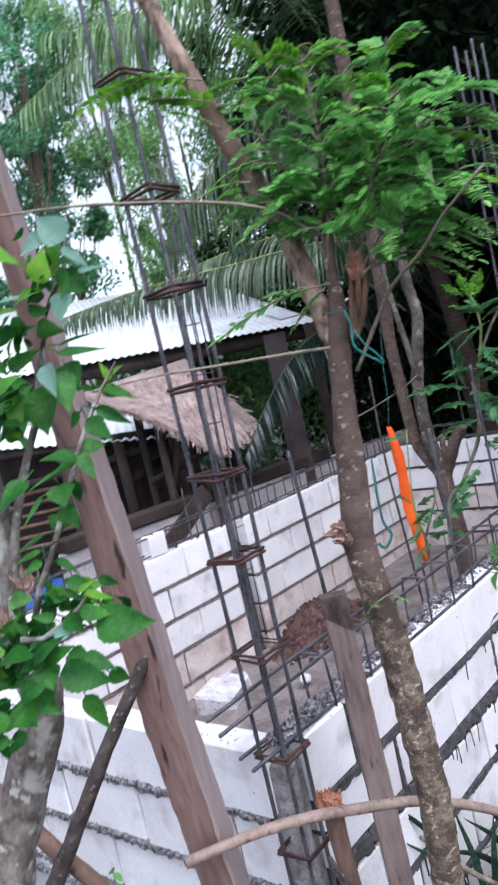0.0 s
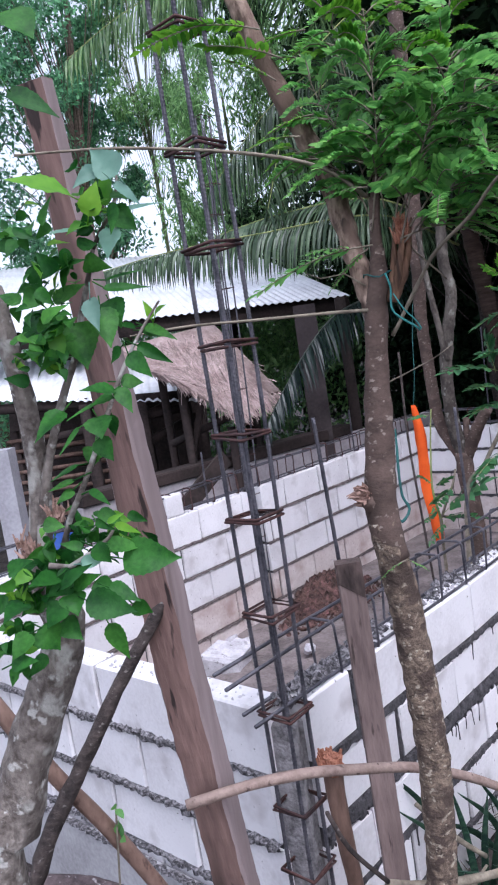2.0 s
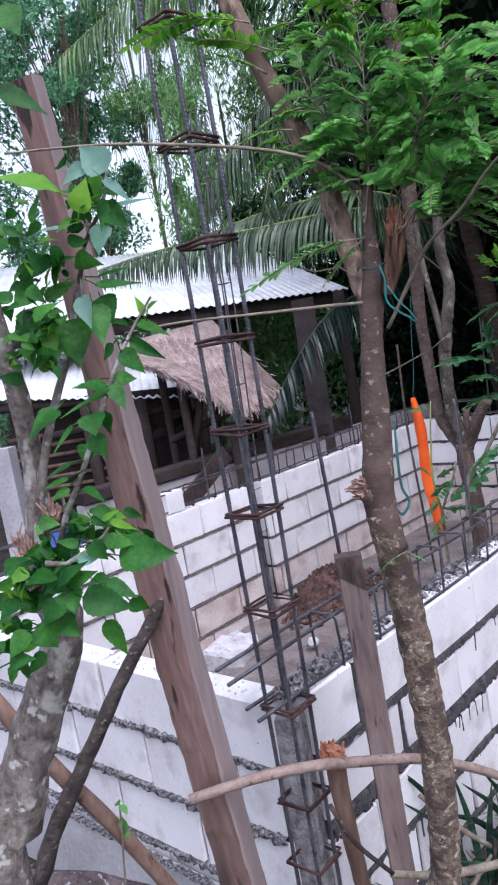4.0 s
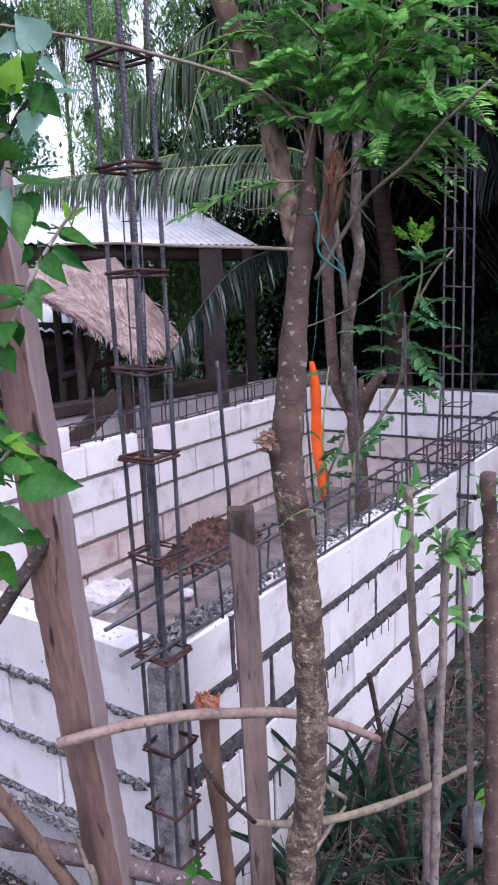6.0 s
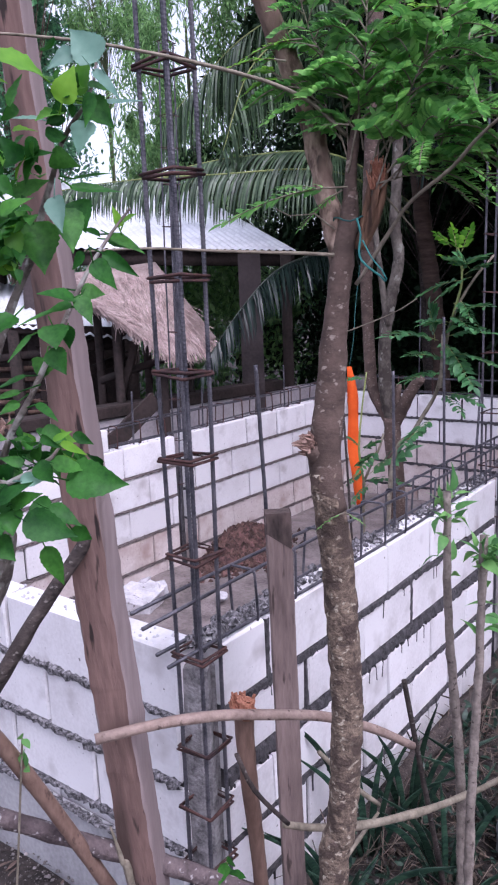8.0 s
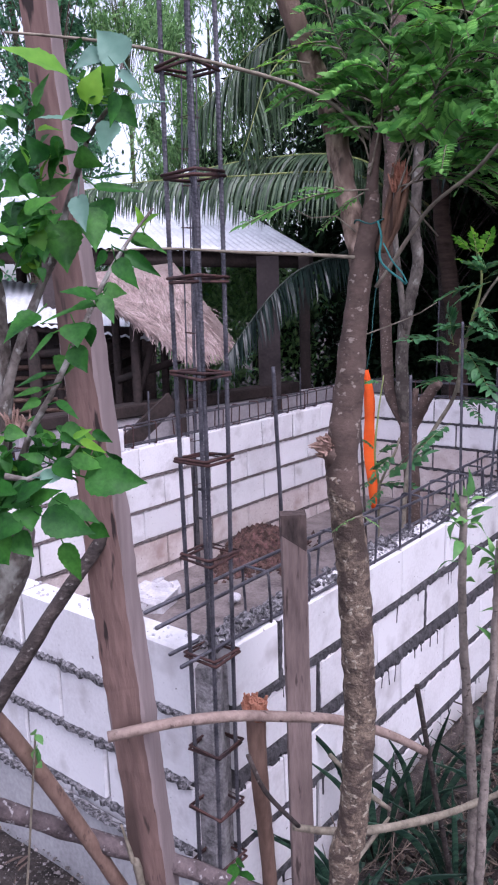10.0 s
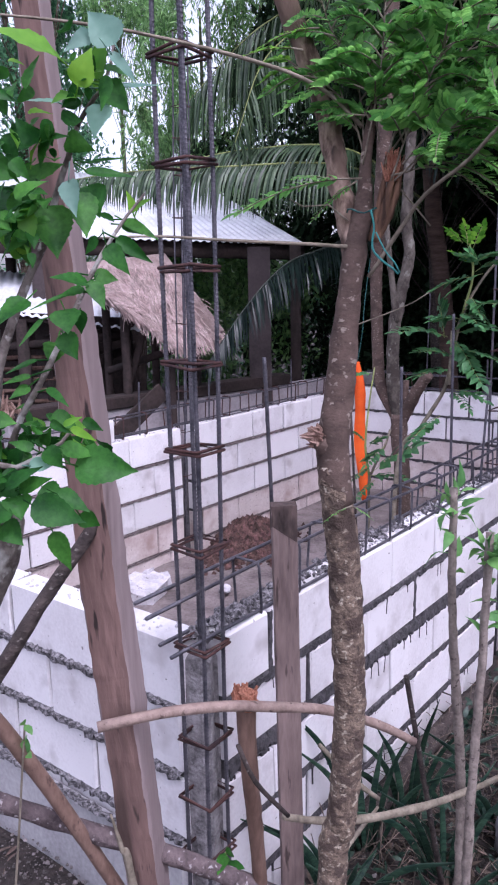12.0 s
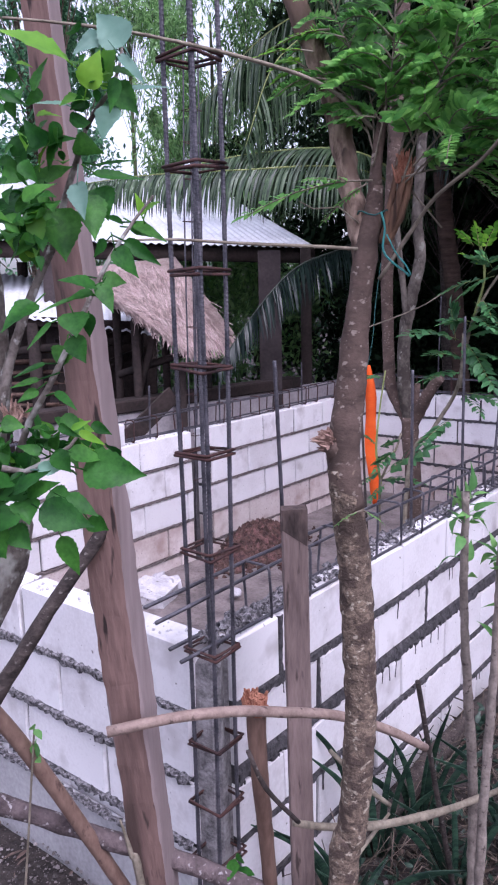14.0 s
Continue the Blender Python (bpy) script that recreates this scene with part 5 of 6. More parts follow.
stump = thing("broken_stump", (-0.46, -0.27, -0.28), "thin tan broken stump of a dead stem at the fence foot", "stump")
part("stem", tube(Mesh(), smooth_line([(-0.46, -0.27, -0.3), (-0.507, -0.256, 0.42), (-0.525, -0.251, 0.518), (-0.533, -0.248, 0.56), (-0.541, -0.244, 0.60)], 0.012), [0.017, 0.016, 0.015, 0.011, 0.002], 12, 0.35, lump=60), TWIG, stump)
for k, (base, top, n, size, mat_leaf) in enumerate((((-0.72, 0.02, -0.28), (-0.639, -0.134, 0.80), 6, 0.03, LEAF_SAPLING), ((-0.24, -0.25, -0.28), (-0.25, -0.28, 0.34), 7, 0.055, LEAF_BROAD), ((0.86, -0.62, -0.28), (0.85, -0.62, -0.02), 8, 0.075, LEAF_YOUNG))):
    seed = thing("seedling", base, "thin seedling with a few fresh green leaves", "seedling", "seedlings")
    part("stem", tube(Mesh(), smooth_line([base, (np.array(base) + top) / 2 + (0.02, 0.0, 0.05), top], 0.03), [0.0032, 0.002], 6), RACHIS if k else TWIG, seed)
    lv = Mesh()
    for j in range(n):
        w = any_way(0.4)
        leaf(lv, np.array(top) + (0, 0, -0.03 * (j // 2)), w, any_way(2), size * rng.uniform(0.7, 1.2), size * 0.5, 0.15, 0.3)
    part("leaves", lv, mat_leaf, seed)

# thick lopped trunk with broad-leaved regrowth beside the lumber post
bush = thing("broadleaf_tree", (-1.118, -0.469, -0.280), "stout lichen-grey lopped trunk with bright broad-leaved regrowth", "tree")
part("trunk", tube(Mesh(), smooth_line([(-1.054, -0.493, -0.330), (-1.042, -0.501, 1.008), (-1.016, -0.514, 1.111), (-0.989, -0.531, 1.199), (-0.963, -0.550, 1.267), (-0.936, -0.565, 1.326), (-0.936, -0.565, 1.361)], 0.015), [0.038, 0.036, 0.034, 0.0315, 0.029, 0.029, 0.024], 18, 0.24, lump=26), PALEBARK, bush, "lichen-spotted grey trunk")
part("limb", tube(Mesh(), smooth_line([(-0.941, -0.528, 1.351), (-0.928, -0.536, 1.424), (-0.917, -0.542, 1.503), (-0.916, -0.543, 1.583), (-0.921, -0.540, 1.650), (-0.927, -0.536, 1.728)], 0.015), [0.015, 0.0135, 0.0125, 0.012], 12, 0.2, lump=40), PALEBARK, bush)
part("limb", tube(Mesh(), smooth_line([(-0.944, -0.544, 1.375), (-0.925, -0.555, 1.478), (-0.908, -0.565, 1.540), (-0.886, -0.580, 1.602), (-0.872, -0.590, 1.635), (-0.865, -0.612, 1.690), (-0.862, -0.628, 1.721), (-0.860, -0.643, 1.750)], 0.015), [0.0062, 0.0058, 0.0052, 0.0040, 0.0025], 10, 0.25, lump=60), PALEBARK, bush)
part("limb", tube(Mesh(), smooth_line([(-0.947, -0.614, 1.436), (-0.942, -0.629, 1.468), (-0.932, -0.649, 1.501), (-0.922, -0.669, 1.538), (-0.901, -0.687, 1.591), (-0.884, -0.695, 1.623), (-0.862, -0.708, 1.658), (-0.848, -0.721, 1.680)], 0.015), [0.0036, 0.003, 0.0024, 0.0012], 8, 0.25, lump=60), PALEBARK, bush)
part("limb", tube(Mesh(), smooth_line([(-0.860, -0.643, 1.750), (-0.858, -0.657, 1.764), (-0.847, -0.667, 1.783), (-0.847, -0.681, 1.800), (-0.844, -0.684, 1.820)], 0.015), [0.0026, 0.0012], 8, 0.25, lump=60), PALEBARK, bush)
part("limb", tube(Mesh(), smooth_line([(-0.981, -0.633, 1.428), (-0.964, -0.645, 1.422), (-0.944, -0.659, 1.432), (-0.928, -0.671, 1.444), (-0.919, -0.678, 1.458)], 0.015), [0.0034, 0.0014], 8, 0.25, lump=60), PALEBARK, bush)
CUTS = ((-0.925, -0.584, 1.462), (-0.956, -0.554, 1.430))
for c in CUTS:
    m = Mesh()
    for _ in range(26):
        p = np.array(c) + rng.normal(0, 0.005, 3)
        tube(m, [p, p + rng.normal(0, 0.004, 3) + (0, 0, rng.uniform(0.006, 0.022))], [0.0028, 0.0008], 4)
    part("torn_stub", m, PALECUT, bush, "pale torn stub", smooth=False)
FACING = np.array([-0.62, -0.52, 0.58])


def leaf_group(name, material, rows, label, tilt):
    """Broad leaves from (stalk end, tip, width), each with a short stalk."""
    m = Mesh()
    for at, tip, width in rows:
        at, tip = np.array(at), np.array(tip)
        way = tip - at
        size = np.linalg.norm(way)
        back = at - unit(way) * 0.010 + rng.normal(0, 0.004, 3)
        tube(m, [back, at + way * 0.06], 0.0008, 4)
        broad_leaf(m, at, way, unit(FACING + rng.normal(0, tilt, 3)), size * 1.06, width * 1.05, rng.uniform(0.02, 0.2), rng.uniform(0.1, 0.4))
    part(name, m, material, bush, label)


# Young leaves, and ones whose lit-through look is put into the colour.
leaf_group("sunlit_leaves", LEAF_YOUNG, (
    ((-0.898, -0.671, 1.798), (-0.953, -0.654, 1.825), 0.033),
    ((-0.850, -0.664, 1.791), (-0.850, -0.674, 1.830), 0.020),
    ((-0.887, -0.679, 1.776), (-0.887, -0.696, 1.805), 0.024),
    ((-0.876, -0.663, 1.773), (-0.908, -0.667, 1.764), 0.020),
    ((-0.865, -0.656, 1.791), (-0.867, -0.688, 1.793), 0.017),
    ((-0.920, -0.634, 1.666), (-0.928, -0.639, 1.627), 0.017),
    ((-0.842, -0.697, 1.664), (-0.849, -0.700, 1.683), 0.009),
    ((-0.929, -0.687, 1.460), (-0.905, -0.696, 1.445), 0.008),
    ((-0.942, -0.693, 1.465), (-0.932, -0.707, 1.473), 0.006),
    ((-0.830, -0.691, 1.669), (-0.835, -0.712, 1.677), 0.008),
), "bright yellow-green leaves, some young, some with sunlight in their colour", 0.22)
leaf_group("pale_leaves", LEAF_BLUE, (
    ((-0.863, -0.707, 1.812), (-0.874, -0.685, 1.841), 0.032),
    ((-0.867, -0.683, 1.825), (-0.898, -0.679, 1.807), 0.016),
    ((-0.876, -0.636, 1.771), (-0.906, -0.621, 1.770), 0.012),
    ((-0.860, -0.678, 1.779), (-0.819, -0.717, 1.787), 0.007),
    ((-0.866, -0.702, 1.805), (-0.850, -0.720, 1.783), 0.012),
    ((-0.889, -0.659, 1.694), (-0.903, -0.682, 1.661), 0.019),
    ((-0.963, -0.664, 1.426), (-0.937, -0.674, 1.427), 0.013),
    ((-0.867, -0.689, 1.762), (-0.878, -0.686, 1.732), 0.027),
), "pale blue-green leaves", 0.22)
leaf_group("upper_leaves", LEAF_BROAD, (
    ((-0.863, -0.687, 1.780), (-0.846, -0.704, 1.759), 0.026),
    ((-0.922, -0.612, 1.726), (-0.893, -0.660, 1.741), 0.028),
    ((-0.905, -0.617, 1.697), (-0.882, -0.640, 1.716), 0.022),
    ((-0.864, -0.660, 1.712), (-0.833, -0.684, 1.719), 0.008),
    ((-0.875, -0.667, 1.703), (-0.840, -0.699, 1.699), 0.010),
    ((-0.903, -0.616, 1.686), (-0.952, -0.612, 1.665), 0.054),
    ((-0.891, -0.627, 1.673), (-0.895, -0.642, 1.624), 0.042),
    ((-0.879, -0.661, 1.684), (-0.890, -0.683, 1.643), 0.030),
    ((-0.864, -0.659, 1.692), (-0.870, -0.678, 1.663), 0.029),
    ((-0.940, -0.650, 1.582), (-0.978, -0.647, 1.561), 0.026),
    ((-0.921, -0.622, 1.710), (-0.947, -0.621, 1.693), 0.023),
    ((-0.927, -0.615, 1.658), (-0.928, -0.641, 1.635), 0.022),
), "broad toothed green leaves", 0.22)
leaf_group("twig_leaves", LEAF_BROAD, (
    ((-0.902, -0.721, 1.629), (-0.886, -0.736, 1.605), 0.021),
    ((-0.877, -0.709, 1.638), (-0.860, -0.736, 1.616), 0.013),
    ((-0.832, -0.673, 1.659), (-0.825, -0.711, 1.642), 0.012),
    ((-0.842, -0.669, 1.659), (-0.868, -0.676, 1.665), 0.008),
    ((-0.832, -0.670, 1.655), (-0.821, -0.688, 1.647), 0.012),
    ((-0.894, -0.703, 1.638), (-0.898, -0.687, 1.624), 0.011),
    ((-0.893, -0.692, 1.603), (-0.876, -0.706, 1.600), 0.016),
    ((-0.917, -0.716, 1.598), (-0.919, -0.734, 1.575), 0.015),
    ((-0.918, -0.713, 1.596), (-0.954, -0.712, 1.606), 0.016),
    ((-0.917, -0.706, 1.590), (-0.933, -0.688, 1.589), 0.012),
), "broad toothed green leaves", 0.22)
leaf_group("lower_twig_leaves", LEAF_BROAD, (
    ((-0.934, -0.697, 1.573), (-0.945, -0.711, 1.555), 0.027),
    ((-0.913, -0.693, 1.572), (-0.911, -0.689, 1.549), 0.013),
    ((-0.918, -0.662, 1.540), (-0.926, -0.658, 1.521), 0.026),
    ((-0.934, -0.692, 1.551), (-0.931, -0.705, 1.528), 0.020),
    ((-0.935, -0.664, 1.564), (-0.967, -0.674, 1.546), 0.004),
    ((-0.942, -0.660, 1.526), (-0.973, -0.656, 1.517), 0.005),
    ((-0.949, -0.659, 1.511), (-0.972, -0.647, 1.506), 0.006),
    ((-0.949, -0.655, 1.501), (-0.969, -0.652, 1.492), 0.010),
    ((-0.939, -0.669, 1.499), (-0.939, -0.697, 1.486), 0.008),
    ((-0.947, -0.681, 1.468), (-0.951, -0.710, 1.462), 0.008),
    ((-0.913, -0.693, 1.589), (-0.953, -0.673, 1.579), 0.004),
), "broad toothed green leaves", 0.22)
leaf_group("cluster_leaves", LEAF_BROAD, (
    ((-0.927, -0.687, 1.422), (-0.893, -0.735, 1.418), 0.039),
    ((-0.975, -0.679, 1.393), (-0.943, -0.714, 1.375), 0.030),
    ((-0.957, -0.685, 1.363), (-0.946, -0.694, 1.323), 0.018),
    ((-0.949, -0.684, 1.399), (-0.936, -0.714, 1.386), 0.018),
    ((-0.950, -0.664, 1.403), (-0.944, -0.687, 1.388), 0.022),
    ((-0.988, -0.658, 1.409), (-0.970, -0.690, 1.430), 0.017),
    ((-0.975, -0.662, 1.406), (-0.968, -0.699, 1.420), 0.015),
    ((-0.940, -0.685, 1.442), (-0.912, -0.699, 1.432), 0.017),
    ((-0.952, -0.676, 1.443), (-0.940, -0.685, 1.423), 0.018),
    ((-0.923, -0.684, 1.371), (-0.906, -0.693, 1.357), 0.018),
    ((-0.957, -0.665, 1.442), (-0.973, -0.651, 1.451), 0.010),
    ((-0.970, -0.653, 1.410), (-1.001, -0.656, 1.405), 0.020),
), "broad toothed green leaves", 0.22)
leaf_group("side_leaves", LEAF_BROAD, (
    ((-0.977, -0.660, 1.399), (-0.985, -0.675, 1.382), 0.026),
    ((-0.989, -0.660, 1.394), (-1.009, -0.655, 1.375), 0.024),
    ((-0.992, -0.656, 1.476), (-0.979, -0.671, 1.471), 0.015),
    ((-0.986, -0.655, 1.419), (-1.022, -0.664, 1.425), 0.019),
    ((-1.028, -0.636, 1.436), (-1.015, -0.660, 1.447), 0.019),
    ((-1.016, -0.634, 1.400), (-1.047, -0.647, 1.397), 0.024),
    ((-1.024, -0.648, 1.374), (-1.048, -0.646, 1.357), 0.021),
    ((-1.011, -0.647, 1.375), (-0.999, -0.657, 1.348), 0.033),
    ((-1.042, -0.633, 1.346), (-1.034, -0.662, 1.352), 0.016),
    ((-0.984, -0.644, 1.370), (-0.982, -0.669, 1.355), 0.023),
    ((-0.918, -0.652, 1.983), (-0.915, -0.677, 1.949), 0.036),
    ((-0.926, -0.635, 1.910), (-0.903, -0.677, 1.881), 0.021),
), "broad toothed green leaves", 0.22)
bl, yl = Mesh(), Mesh()
for c, spread, count in (((-0.987, -0.594, 1.395), 0.018, 45), ((-0.951, -0.615, 1.429), 0.021, 40), ((-0.918, -0.636, 1.439), 0.020, 26), ((-0.929, -0.629, 1.688), 0.027, 34), ((-0.949, -0.616, 1.650), 0.018, 16), ((-0.935, -0.625, 1.766), 0.020, 20), ((-0.897, -0.651, 1.736), 0.014, 10), ((-1.006, -0.584, 1.344), 0.016, 20), ((-0.949, -0.612, 1.407), 0.014, 14), ((-0.897, -0.651, 1.437), 0.013, 9), ((-0.876, -0.668, 1.792), 0.018, 16), ((-0.921, -0.632, 1.646), 0.015, 10)):
    for _ in range(count):
        p = np.array(c) + rng.normal(0, spread * 0.75, 3)
        size = rng.uniform(0.012, 0.034)
        broad_leaf(yl if rng.uniform() < 0.12 else bl, p, rng.normal(0, 1, 3) + (0, 0, -0.4), unit(FACING + rng.normal(0, 0.6, 3)), size, size * rng.uniform(0.45, 0.68), rng.uniform(0.1, 0.4))
part("small_leaves", bl, LEAF_BROAD, bush, "small toothed green leaves")
part("young_leaves", yl, LEAF_YOUNG, bush, "small bright young leaves")

# ---- sheds behind the walls ----


def corrugated(corner, along, down, pitch=0.076, wave=0.009):
    """A corrugated sheet from its upper corner; waves run across the long side."""
    corner, along, down = (np.array(q, float) for q in (corner, along, down))
    up = unit(np.cross(along, down))
    up = up if up[2] > 0 else -up
    n = int(np.linalg.norm(along) / pitch * 6)
    v = []
    for i in range(n + 1):
        h = wave * math.sin(2 * math.pi * i / 6)
        for t in (0, 0.33, 0.67, 1.0):
            v.append(corner + along * i / n + down * t + up * h)
    m = Mesh()
    m.add(v, [(i * 4 + j, (i + 1) * 4 + j, (i + 1) * 4 + j + 1, i * 4 + j + 1) for i in range(n) for j in range(3)])
    return m


def timber(a, b, wide, deep=None):
    m = Mesh()
    a, b = np.array(a, float), np.array(b, float)
    ax = unit(b - a)
    u = unit(np.cross(ax, (0.31, 0.17, 0.93) if abs(ax[2]) < 0.8 else (0.62, -0.78, 0)))
    w = np.cross(ax, u)
    deep = deep or wide
    v = [p + u * sx * wide / 2 + w * sy * deep / 2 for p in (a, b) for sx, sy in ((-1, -1), (1, -1), (1, 1), (-1, 1))]
    return m.add(v, [(3, 2, 1, 0), (4, 5, 6, 7), (0, 1, 5, 4), (1, 2, 6, 5), (2, 3, 7, 6), (3, 0, 4, 7)])


shed = thing("tin_roof_shed", (4.368, 3.434, -0.280), "open shed with a sloping corrugated tin roof on thick posts", "shed")
edge_l, edge_r = np.array([2.2, 5.2, 2.10]), np.array([5.19, 3.11, 1.99])
back = np.array([2.75, 3.9, 1.25])
roof = part("roof", corrugated(edge_l + back, edge_r - edge_l, -back), TIN, shed, "pale weathered corrugated tin sheets")
sol = roof.modifiers.new("thickness", "SOLIDIFY")
sol.thickness = 0.004
inn = unit(back * (1, 1, 0))
for k, t in enumerate((0.04, 0.5, 0.96)):
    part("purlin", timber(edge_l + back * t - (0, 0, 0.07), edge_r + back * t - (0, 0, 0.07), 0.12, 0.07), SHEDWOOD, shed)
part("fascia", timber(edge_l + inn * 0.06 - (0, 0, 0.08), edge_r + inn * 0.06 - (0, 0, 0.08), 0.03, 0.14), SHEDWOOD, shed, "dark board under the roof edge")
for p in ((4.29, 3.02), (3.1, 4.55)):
    part("pillar", timber((p[0] - 0.08, p[1] - 0.05, -0.3), (p[0] + 0.03, p[1] + 0.03, 1.93), 0.2, 0.2), PILLAR, shed, "thick square brown-grey pillar, roof shade put into its colour", smooth=False)
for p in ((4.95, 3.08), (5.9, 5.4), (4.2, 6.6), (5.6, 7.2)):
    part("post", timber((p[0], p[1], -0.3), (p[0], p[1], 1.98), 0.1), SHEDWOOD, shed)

lean = thing("lean_to", (2.9, 3.6, -0.28), "low lean-to with a pale corrugated tin roof over dark benches", "shed")
roof = part("roof", corrugated((2.66, 5.85, 1.90), np.array([1.23, -1.68, -0.31]), np.array([-0.60, -0.68, -0.36])), TIN, lean, "pale corrugated tin sheet")
sol = roof.modifiers.new("thickness", "SOLIDIFY")
sol.thickness = 0.004
# Dark panel added where only the black interior shade shows.
part("back_wall", timber((2.75, 6.0, 0.55), (4.02, 4.27, 0.55), 0.03, 1.7), SHEDWOOD, lean, "dark panel added to stand for the shade inside the lean-to", smooth=False)
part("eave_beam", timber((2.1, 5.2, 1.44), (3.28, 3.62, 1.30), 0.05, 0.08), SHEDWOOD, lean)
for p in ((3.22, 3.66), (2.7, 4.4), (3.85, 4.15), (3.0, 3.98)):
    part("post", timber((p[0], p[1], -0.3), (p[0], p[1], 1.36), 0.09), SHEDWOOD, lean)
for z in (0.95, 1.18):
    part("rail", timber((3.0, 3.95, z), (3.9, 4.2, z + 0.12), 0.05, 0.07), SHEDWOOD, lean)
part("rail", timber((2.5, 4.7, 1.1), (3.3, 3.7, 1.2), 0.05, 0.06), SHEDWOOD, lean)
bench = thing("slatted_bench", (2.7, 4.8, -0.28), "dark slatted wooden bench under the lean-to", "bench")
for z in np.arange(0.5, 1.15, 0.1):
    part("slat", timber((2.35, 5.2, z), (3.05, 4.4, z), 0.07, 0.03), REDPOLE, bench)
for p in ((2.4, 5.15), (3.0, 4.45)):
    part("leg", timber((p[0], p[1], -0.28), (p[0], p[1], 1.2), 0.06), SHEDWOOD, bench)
half = Mesh()
box(half, (-2.3, -0.06, -0.3), (1.9, 0.06, 0.68), 0.01)
ob = tagged(part("half_wall", half, PLASTER, smooth=False), "low grey cement half wall of the shed", "wall", kind="structure")
ob.matrix_world = pose(4.0, 3.02, 0, 0, 0, -8)
hw = Mesh()
box(hw, (-2.3, -0.09, 0.684), (0.55, 0.09, 0.78), 0.01)
ob = tagged(part("timber_sill", hw, SHEDWOOD, smooth=False), "dark timber sill lying along the half wall", "beam")
ob.matrix_world = pose(4.0, 3.02, 0, 0, 0, -8)
tagged(part("leaning_board", timber((1.95, 2.75, 0.42), (2.75, 2.80, 0.83), 0.03, 0.13), SHEDWOOD, smooth=False), "dark red-brown board leaning behind the rear wall", "board")
post = tagged(part("concrete_post", timber((1.84, 4.45, -0.3), (1.84, 4.45, 1.12), 0.17), PALEPOST, smooth=False), "pale grey square concrete post", "post")
bag = lump("tarpaulin_bundle", (2.35, 4.75, -0.02), (0.35, 0.3, 0.28), BLUE, "folded blue tarpaulin bundle under the lean-to", "tarpaulin", 4, 3, 0.25, 2)

hut = thing("thatched_hut", (3.1, 3.2, -0.28), "small hut with a ragged dry palm-thatch roof", "hut")
ridge_a, ridge_b = np.array([2.75, 4.02, 1.74]), np.array([3.56, 3.52, 1.84])
eave_a, eave_b, hip = np.array([2.65, 3.22, 1.50]), np.array([3.01, 2.81, 1.13]), np.array([3.61, 2.93, 1.2])
under = Mesh()
under.add([ridge_a, ridge_b, eave_b + (0.1, 0.1, 0), eave_a, hip], [(0, 1, 2, 3), (1, 4, 2)])
ob = part("roof_base", under, THATCH, hut)
sol = ob.modifiers.new("thickness", "SOLIDIFY")
sol.thickness = 0.06
straw = Mesh()
for _ in range(9500):
    a, b = rng.uniform(), rng.uniform() ** 0.9
    if rng.uniform() < 0.78:
        top_p, bot_p = ridge_a + (ridge_b - ridge_a) * a, eave_a + (eave_b - eave_a) * a
    else:
        top_p, bot_p = ridge_b, eave_b + (hip - eave_b) * a
    p = top_p + (bot_p - top_p) * b
    d = unit(unit(bot_p - top_p) + rng.normal(0, 0.17, 3))
    L = rng.uniform(0.08, 0.20)
    up = np.array([-0.5, -0.6, 0.6])
    e = unit(np.cross(d, up)) * rng.uniform(0.002, 0.006)
    o = up * rng.uniform(0.0, 0.05)
    straw.add([p + o - e, p + o + e, p + d * L + o * 0.5 + e * 0.4, p + d * L + o * 0.5 - e * 0.4], [(0, 1, 2, 3)])
part("thatch", straw, THATCH, hut, "shaggy grey-pink dry palm thatch", smooth=False)
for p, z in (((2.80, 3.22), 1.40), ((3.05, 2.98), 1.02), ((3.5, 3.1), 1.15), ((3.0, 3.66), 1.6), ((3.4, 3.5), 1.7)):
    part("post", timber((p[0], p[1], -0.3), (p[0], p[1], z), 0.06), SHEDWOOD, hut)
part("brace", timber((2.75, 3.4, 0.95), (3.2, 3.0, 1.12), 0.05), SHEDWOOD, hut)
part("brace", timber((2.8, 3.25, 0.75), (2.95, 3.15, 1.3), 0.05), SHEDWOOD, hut)

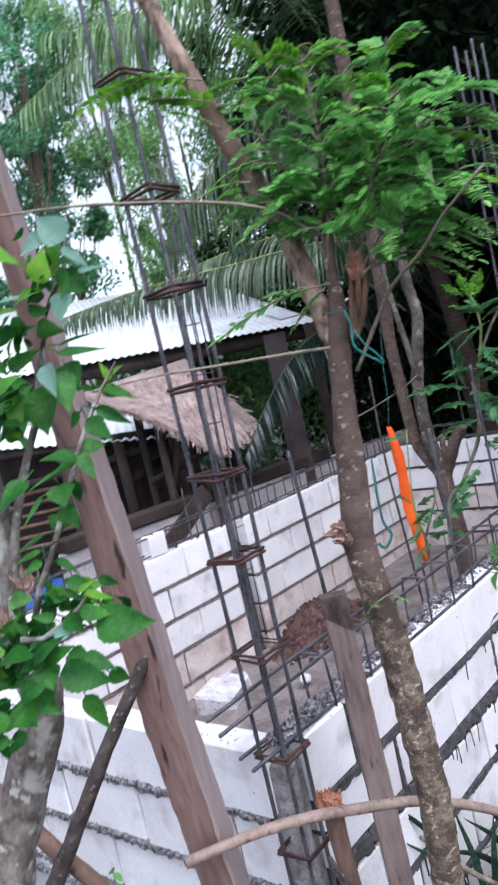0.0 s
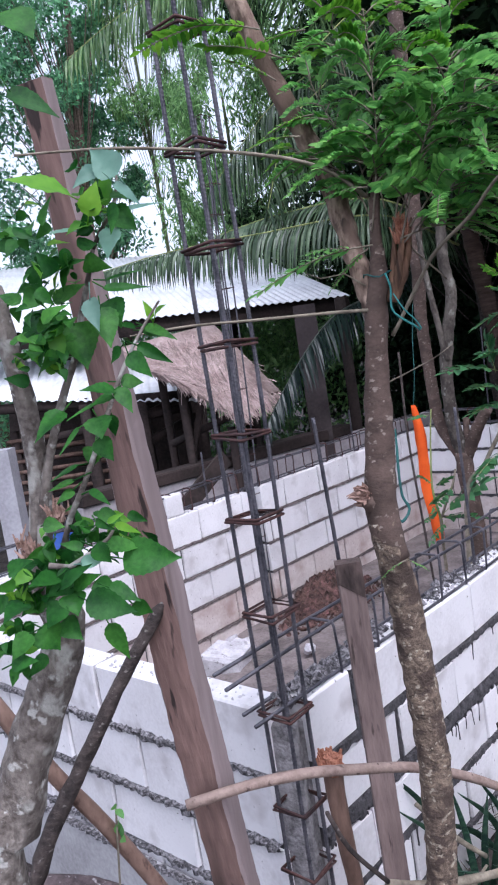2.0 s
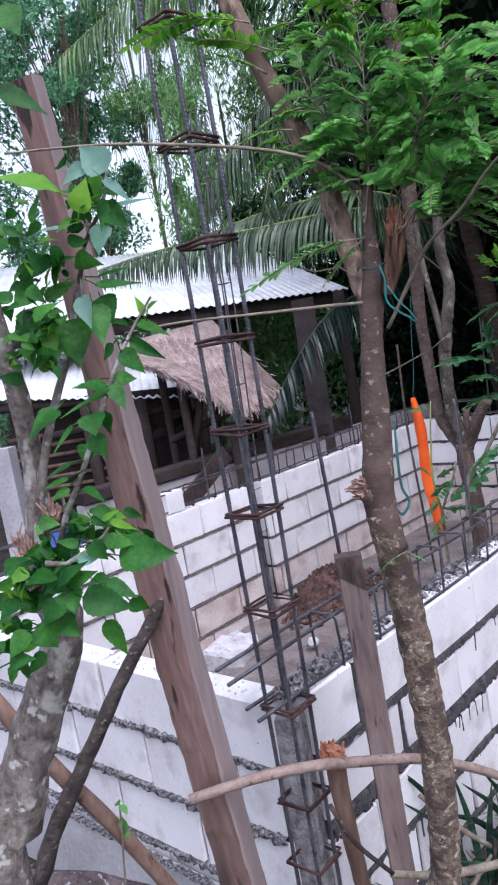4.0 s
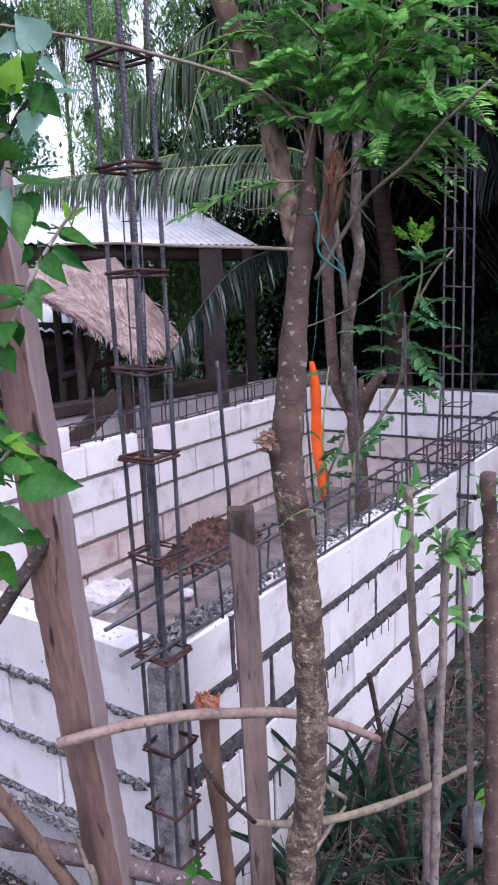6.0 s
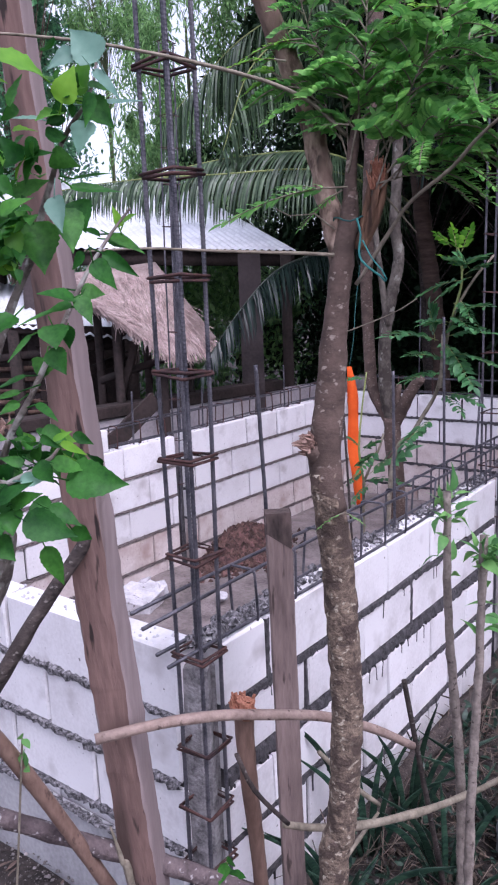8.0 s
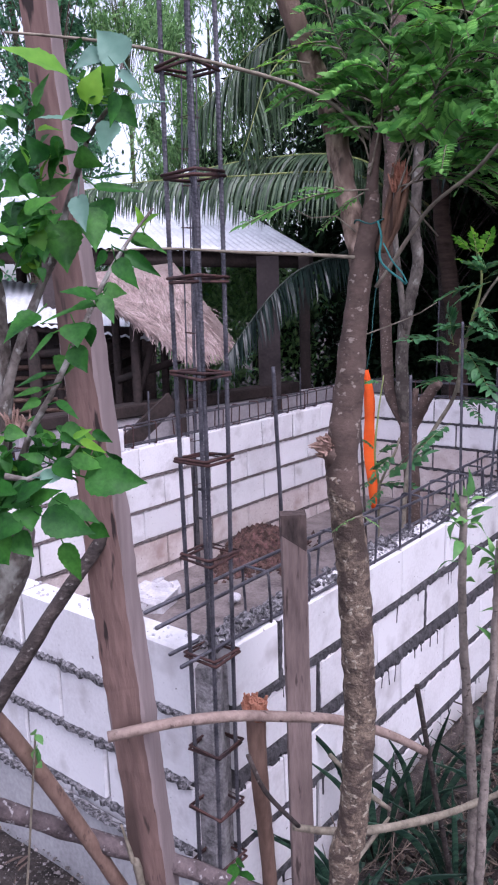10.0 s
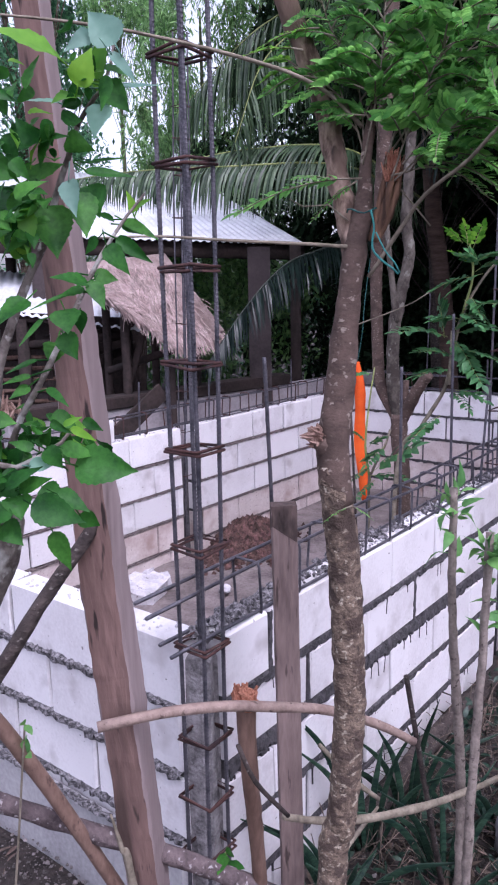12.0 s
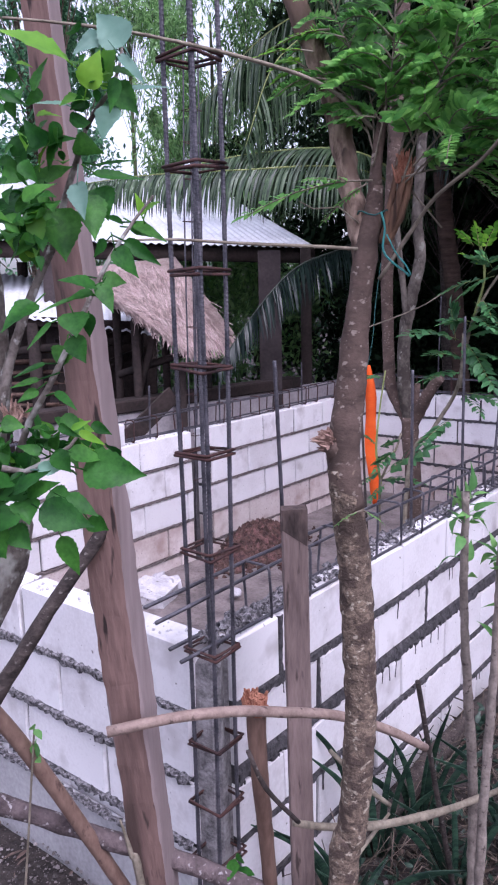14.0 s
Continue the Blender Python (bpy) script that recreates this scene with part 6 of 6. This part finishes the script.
# ---- palms and woods behind ----
palm = thing("coconut_palm", (5.781, 1.908, -0.280), "young coconut palm with long drooping fronds behind the walls", "palm tree")
part("trunk", tube(Mesh(), smooth_line([(5.769, 1.802, -0.350), (5.769, 1.802, 0.436), (5.749, 1.848, 1.102), (5.716, 1.922, 1.750), (5.685, 1.991, 2.276), (5.665, 2.033, 2.939)], 0.05), [0.095, 0.085, 0.080, 0.078, 0.078, 0.078], 16, 0.14, ribs=0.05), PALMBARK, palm, "ringed brown palm trunk, shade put into its colour")
heart = np.array([5.7, 2.35, 2.9])
# Each frond takes a leaf copy whose colour holds its light or shade.
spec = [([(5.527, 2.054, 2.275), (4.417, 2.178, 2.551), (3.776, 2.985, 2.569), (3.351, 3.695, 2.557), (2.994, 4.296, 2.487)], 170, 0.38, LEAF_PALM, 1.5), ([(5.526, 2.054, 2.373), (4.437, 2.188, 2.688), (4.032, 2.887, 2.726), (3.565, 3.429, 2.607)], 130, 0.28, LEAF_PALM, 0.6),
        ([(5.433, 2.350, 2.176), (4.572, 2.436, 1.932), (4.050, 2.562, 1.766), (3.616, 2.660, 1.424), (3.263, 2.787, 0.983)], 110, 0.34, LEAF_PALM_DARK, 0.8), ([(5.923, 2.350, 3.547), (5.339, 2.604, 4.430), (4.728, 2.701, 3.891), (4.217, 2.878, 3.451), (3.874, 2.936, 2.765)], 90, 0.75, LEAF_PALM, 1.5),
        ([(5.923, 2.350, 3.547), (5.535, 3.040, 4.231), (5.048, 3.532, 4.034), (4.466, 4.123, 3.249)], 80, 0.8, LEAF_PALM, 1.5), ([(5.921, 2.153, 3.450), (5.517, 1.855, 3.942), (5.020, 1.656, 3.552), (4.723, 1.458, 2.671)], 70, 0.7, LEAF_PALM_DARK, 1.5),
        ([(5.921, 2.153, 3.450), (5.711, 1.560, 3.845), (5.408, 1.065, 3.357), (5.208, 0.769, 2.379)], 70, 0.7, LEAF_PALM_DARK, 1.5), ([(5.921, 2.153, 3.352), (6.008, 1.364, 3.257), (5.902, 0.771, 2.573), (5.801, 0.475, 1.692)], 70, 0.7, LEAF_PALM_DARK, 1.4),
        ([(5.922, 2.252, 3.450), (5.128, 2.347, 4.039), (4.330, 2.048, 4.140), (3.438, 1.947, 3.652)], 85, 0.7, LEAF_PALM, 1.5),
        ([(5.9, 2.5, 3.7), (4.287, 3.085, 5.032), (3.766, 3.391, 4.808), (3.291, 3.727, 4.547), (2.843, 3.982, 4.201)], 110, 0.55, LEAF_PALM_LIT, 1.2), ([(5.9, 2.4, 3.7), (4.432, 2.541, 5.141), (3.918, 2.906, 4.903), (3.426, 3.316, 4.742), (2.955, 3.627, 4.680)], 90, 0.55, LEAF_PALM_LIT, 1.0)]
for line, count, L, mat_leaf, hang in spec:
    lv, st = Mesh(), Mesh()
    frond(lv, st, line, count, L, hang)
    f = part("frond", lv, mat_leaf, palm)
    dark = mat_leaf is LEAF_PALM_DARK
    part("midrib", st, DARKRIB if dark else RACHIS, f, "" if dark else "yellow-green midrib")


def bearing(deg, dist, z):
    return np.array([-1.34 + dist * math.cos(radians(deg)), -1.26 + dist * math.sin(radians(deg)), z])


def wood_tree(name, label, at, height, crown_r, clumps, leaves, size, material, low=0.35, bark=FARBARK, trunk=0.14, squash=0.8, aspect=0.45, tilt=0.2):
    t = thing(name, (at[0], at[1], -0.28), label, "tree", "background trees")
    at = np.array([at[0], at[1], -0.3])
    top = at + (rng.uniform(-0.5, 0.5), rng.uniform(-0.5, 0.5), height * 0.85)
    mid = (at + top) / 2 + rng.normal(0, 0.15, 3)
    part("trunk", tube(Mesh(), smooth_line([at, mid, top], 0.2), [trunk, trunk * 0.7, trunk * 0.3], 10, 0.15, lump=4), bark, t)
    cs, rs, m = [], [], Mesh()
    limbs = Mesh()
    for _ in range(clumps):
        a, z = rng.uniform(0, 6.283), rng.uniform(low, 1.0)
        r = crown_r * math.sqrt(rng.uniform(0.05, 1))
        c = at + np.array([r * math.cos(a), r * math.sin(a), height * z])
        cs.append(c)
        rs.append(rng.uniform(0.3, 0.55) * crown_r * 0.6)
        tube(limbs, smooth_line([at + (mid - at) * min(1, z * 1.1) if z < 0.6 else mid + (top - mid) * (z - 0.6), c], 0.4), [trunk * 0.1, 0.004], 5)
    cloud(m, cs, rs, leaves, size, tilt, squash, aspect)
    tagged(part("branchwork", limbs, bark, t), kind="stuff")
    part("crown", m, material, t)
    return t


for deg, dist, h, r in ((66, 14, 8.5, 2.0), (60, 15, 9.0, 2.1), (54.5, 16, 9.5, 1.8), (50.8, 17, 8.0, 1.2), (73, 11, 7.5, 2.0)):
    wood_tree("far_tree", "broad green tree with sky showing through its crown", bearing(deg, dist, 0), h, r, 34, 9000, 0.12, LEAF_FAR, low=0.32)
for deg, dist, h, r in ((52.5, 14.5, 10.5, 1.5),):
    wood_tree("far_tree", "tall green tree with a high airy crown", bearing(deg, dist, 0), h, r, 40, 15000, 0.11, LEAF_FAR, low=0.58)
for deg, dist, h, r in ((41.5, 13, 7.0, 1.1), (38, 12.5, 7.6, 1.3), (34.5, 13, 7.6, 1.4), (43.2, 16, 8.6, 0.6)):
    wood_tree("bamboo_clump", "clump of light-green feathery bamboo foliage", bearing(deg, dist, 0), h, r, 50, 10000, 0.13, LEAF_BAMBOO, low=0.1, squash=1.6, trunk=0.06, aspect=0.24, tilt=1.2, bark=CULM)
wood_tree("bamboo_clump", "tall bamboo clump with its foliage high up", bearing(46.5, 14.5, 0), 10.2, 1.0, 46, 10000, 0.13, LEAF_BAMBOO, low=0.60, squash=1.2, trunk=0.05, aspect=0.24, tilt=1.2, bark=CULM)
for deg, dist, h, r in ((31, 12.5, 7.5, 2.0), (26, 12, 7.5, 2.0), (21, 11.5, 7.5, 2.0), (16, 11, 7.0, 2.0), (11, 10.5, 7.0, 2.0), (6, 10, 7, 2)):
    wood_tree("thicket_tree", "dense dark-green tree with deep shade put into its leaf colour", bearing(deg, dist, 0), h, r, 70, 18000, 0.15, LEAF_WOOD, low=0.05, bark=DARKBARK)
# Crowns hung here to shade the palm; their leaf colour holds shade too.
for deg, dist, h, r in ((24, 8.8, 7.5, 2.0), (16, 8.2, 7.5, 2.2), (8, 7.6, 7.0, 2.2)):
    wood_tree("thicket_tree", "tall tree overhanging the end wall, shade put into its leaf colour", bearing(deg, dist, 0), h, r, 70, 18000, 0.15, LEAF_WOOD, low=0.42, bark=DARKBARK, trunk=0.07)
# Two unseen trees, added to cut the light from the right.
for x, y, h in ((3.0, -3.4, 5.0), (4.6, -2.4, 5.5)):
    wood_tree("thicket_tree", "unseen tree added to block light on the fence line", (x, y), h, 1.5, 50, 7000, 0.17, LEAF_WOOD, low=0.2, bark=DARKBARK)
und = Mesh()
cs = [bearing(d, rng.uniform(9.0, 11.0), rng.uniform(-0.2, 1.9)) for d in np.arange(35, 52, 0.35)]
cloud(und, cs, [0.5] * len(cs), 9000, 0.10)
tagged(part("undergrowth", und, LEAF_BAMBOO), "bright yellow-green undergrowth behind the hut", "undergrowth", kind="stuff")
und = Mesh()
cs = [bearing(d, rng.uniform(12.5, 15), rng.uniform(-0.2, 2.2)) for d in np.arange(4, 80, 0.8)]
cloud(und, cs, [0.8] * len(cs), 24000, 0.13)
tagged(part("undergrowth", und, LEAF_FAR), "tangled green undergrowth behind the sheds", "undergrowth", kind="stuff")
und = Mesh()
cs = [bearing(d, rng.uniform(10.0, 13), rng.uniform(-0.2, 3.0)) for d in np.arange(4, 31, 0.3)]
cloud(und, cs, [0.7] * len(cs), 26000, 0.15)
tagged(part("undergrowth", und, LEAF_WOOD), "tangled thicket with deep shade put into its near-black leaf colour", "undergrowth", kind="stuff")
# Plain sheet behind the woods, its near-black colour standing for shade.
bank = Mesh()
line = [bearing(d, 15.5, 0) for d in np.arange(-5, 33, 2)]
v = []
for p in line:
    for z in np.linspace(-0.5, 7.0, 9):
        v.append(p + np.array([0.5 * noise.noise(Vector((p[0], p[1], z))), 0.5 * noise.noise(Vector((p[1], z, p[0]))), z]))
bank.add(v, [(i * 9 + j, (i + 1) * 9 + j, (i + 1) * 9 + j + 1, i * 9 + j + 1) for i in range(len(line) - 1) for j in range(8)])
tagged(part("backdrop", bank, LEAF_WOOD), "near-black sheet closing the view, shade of the woods in its colour", "woods", kind="structure")
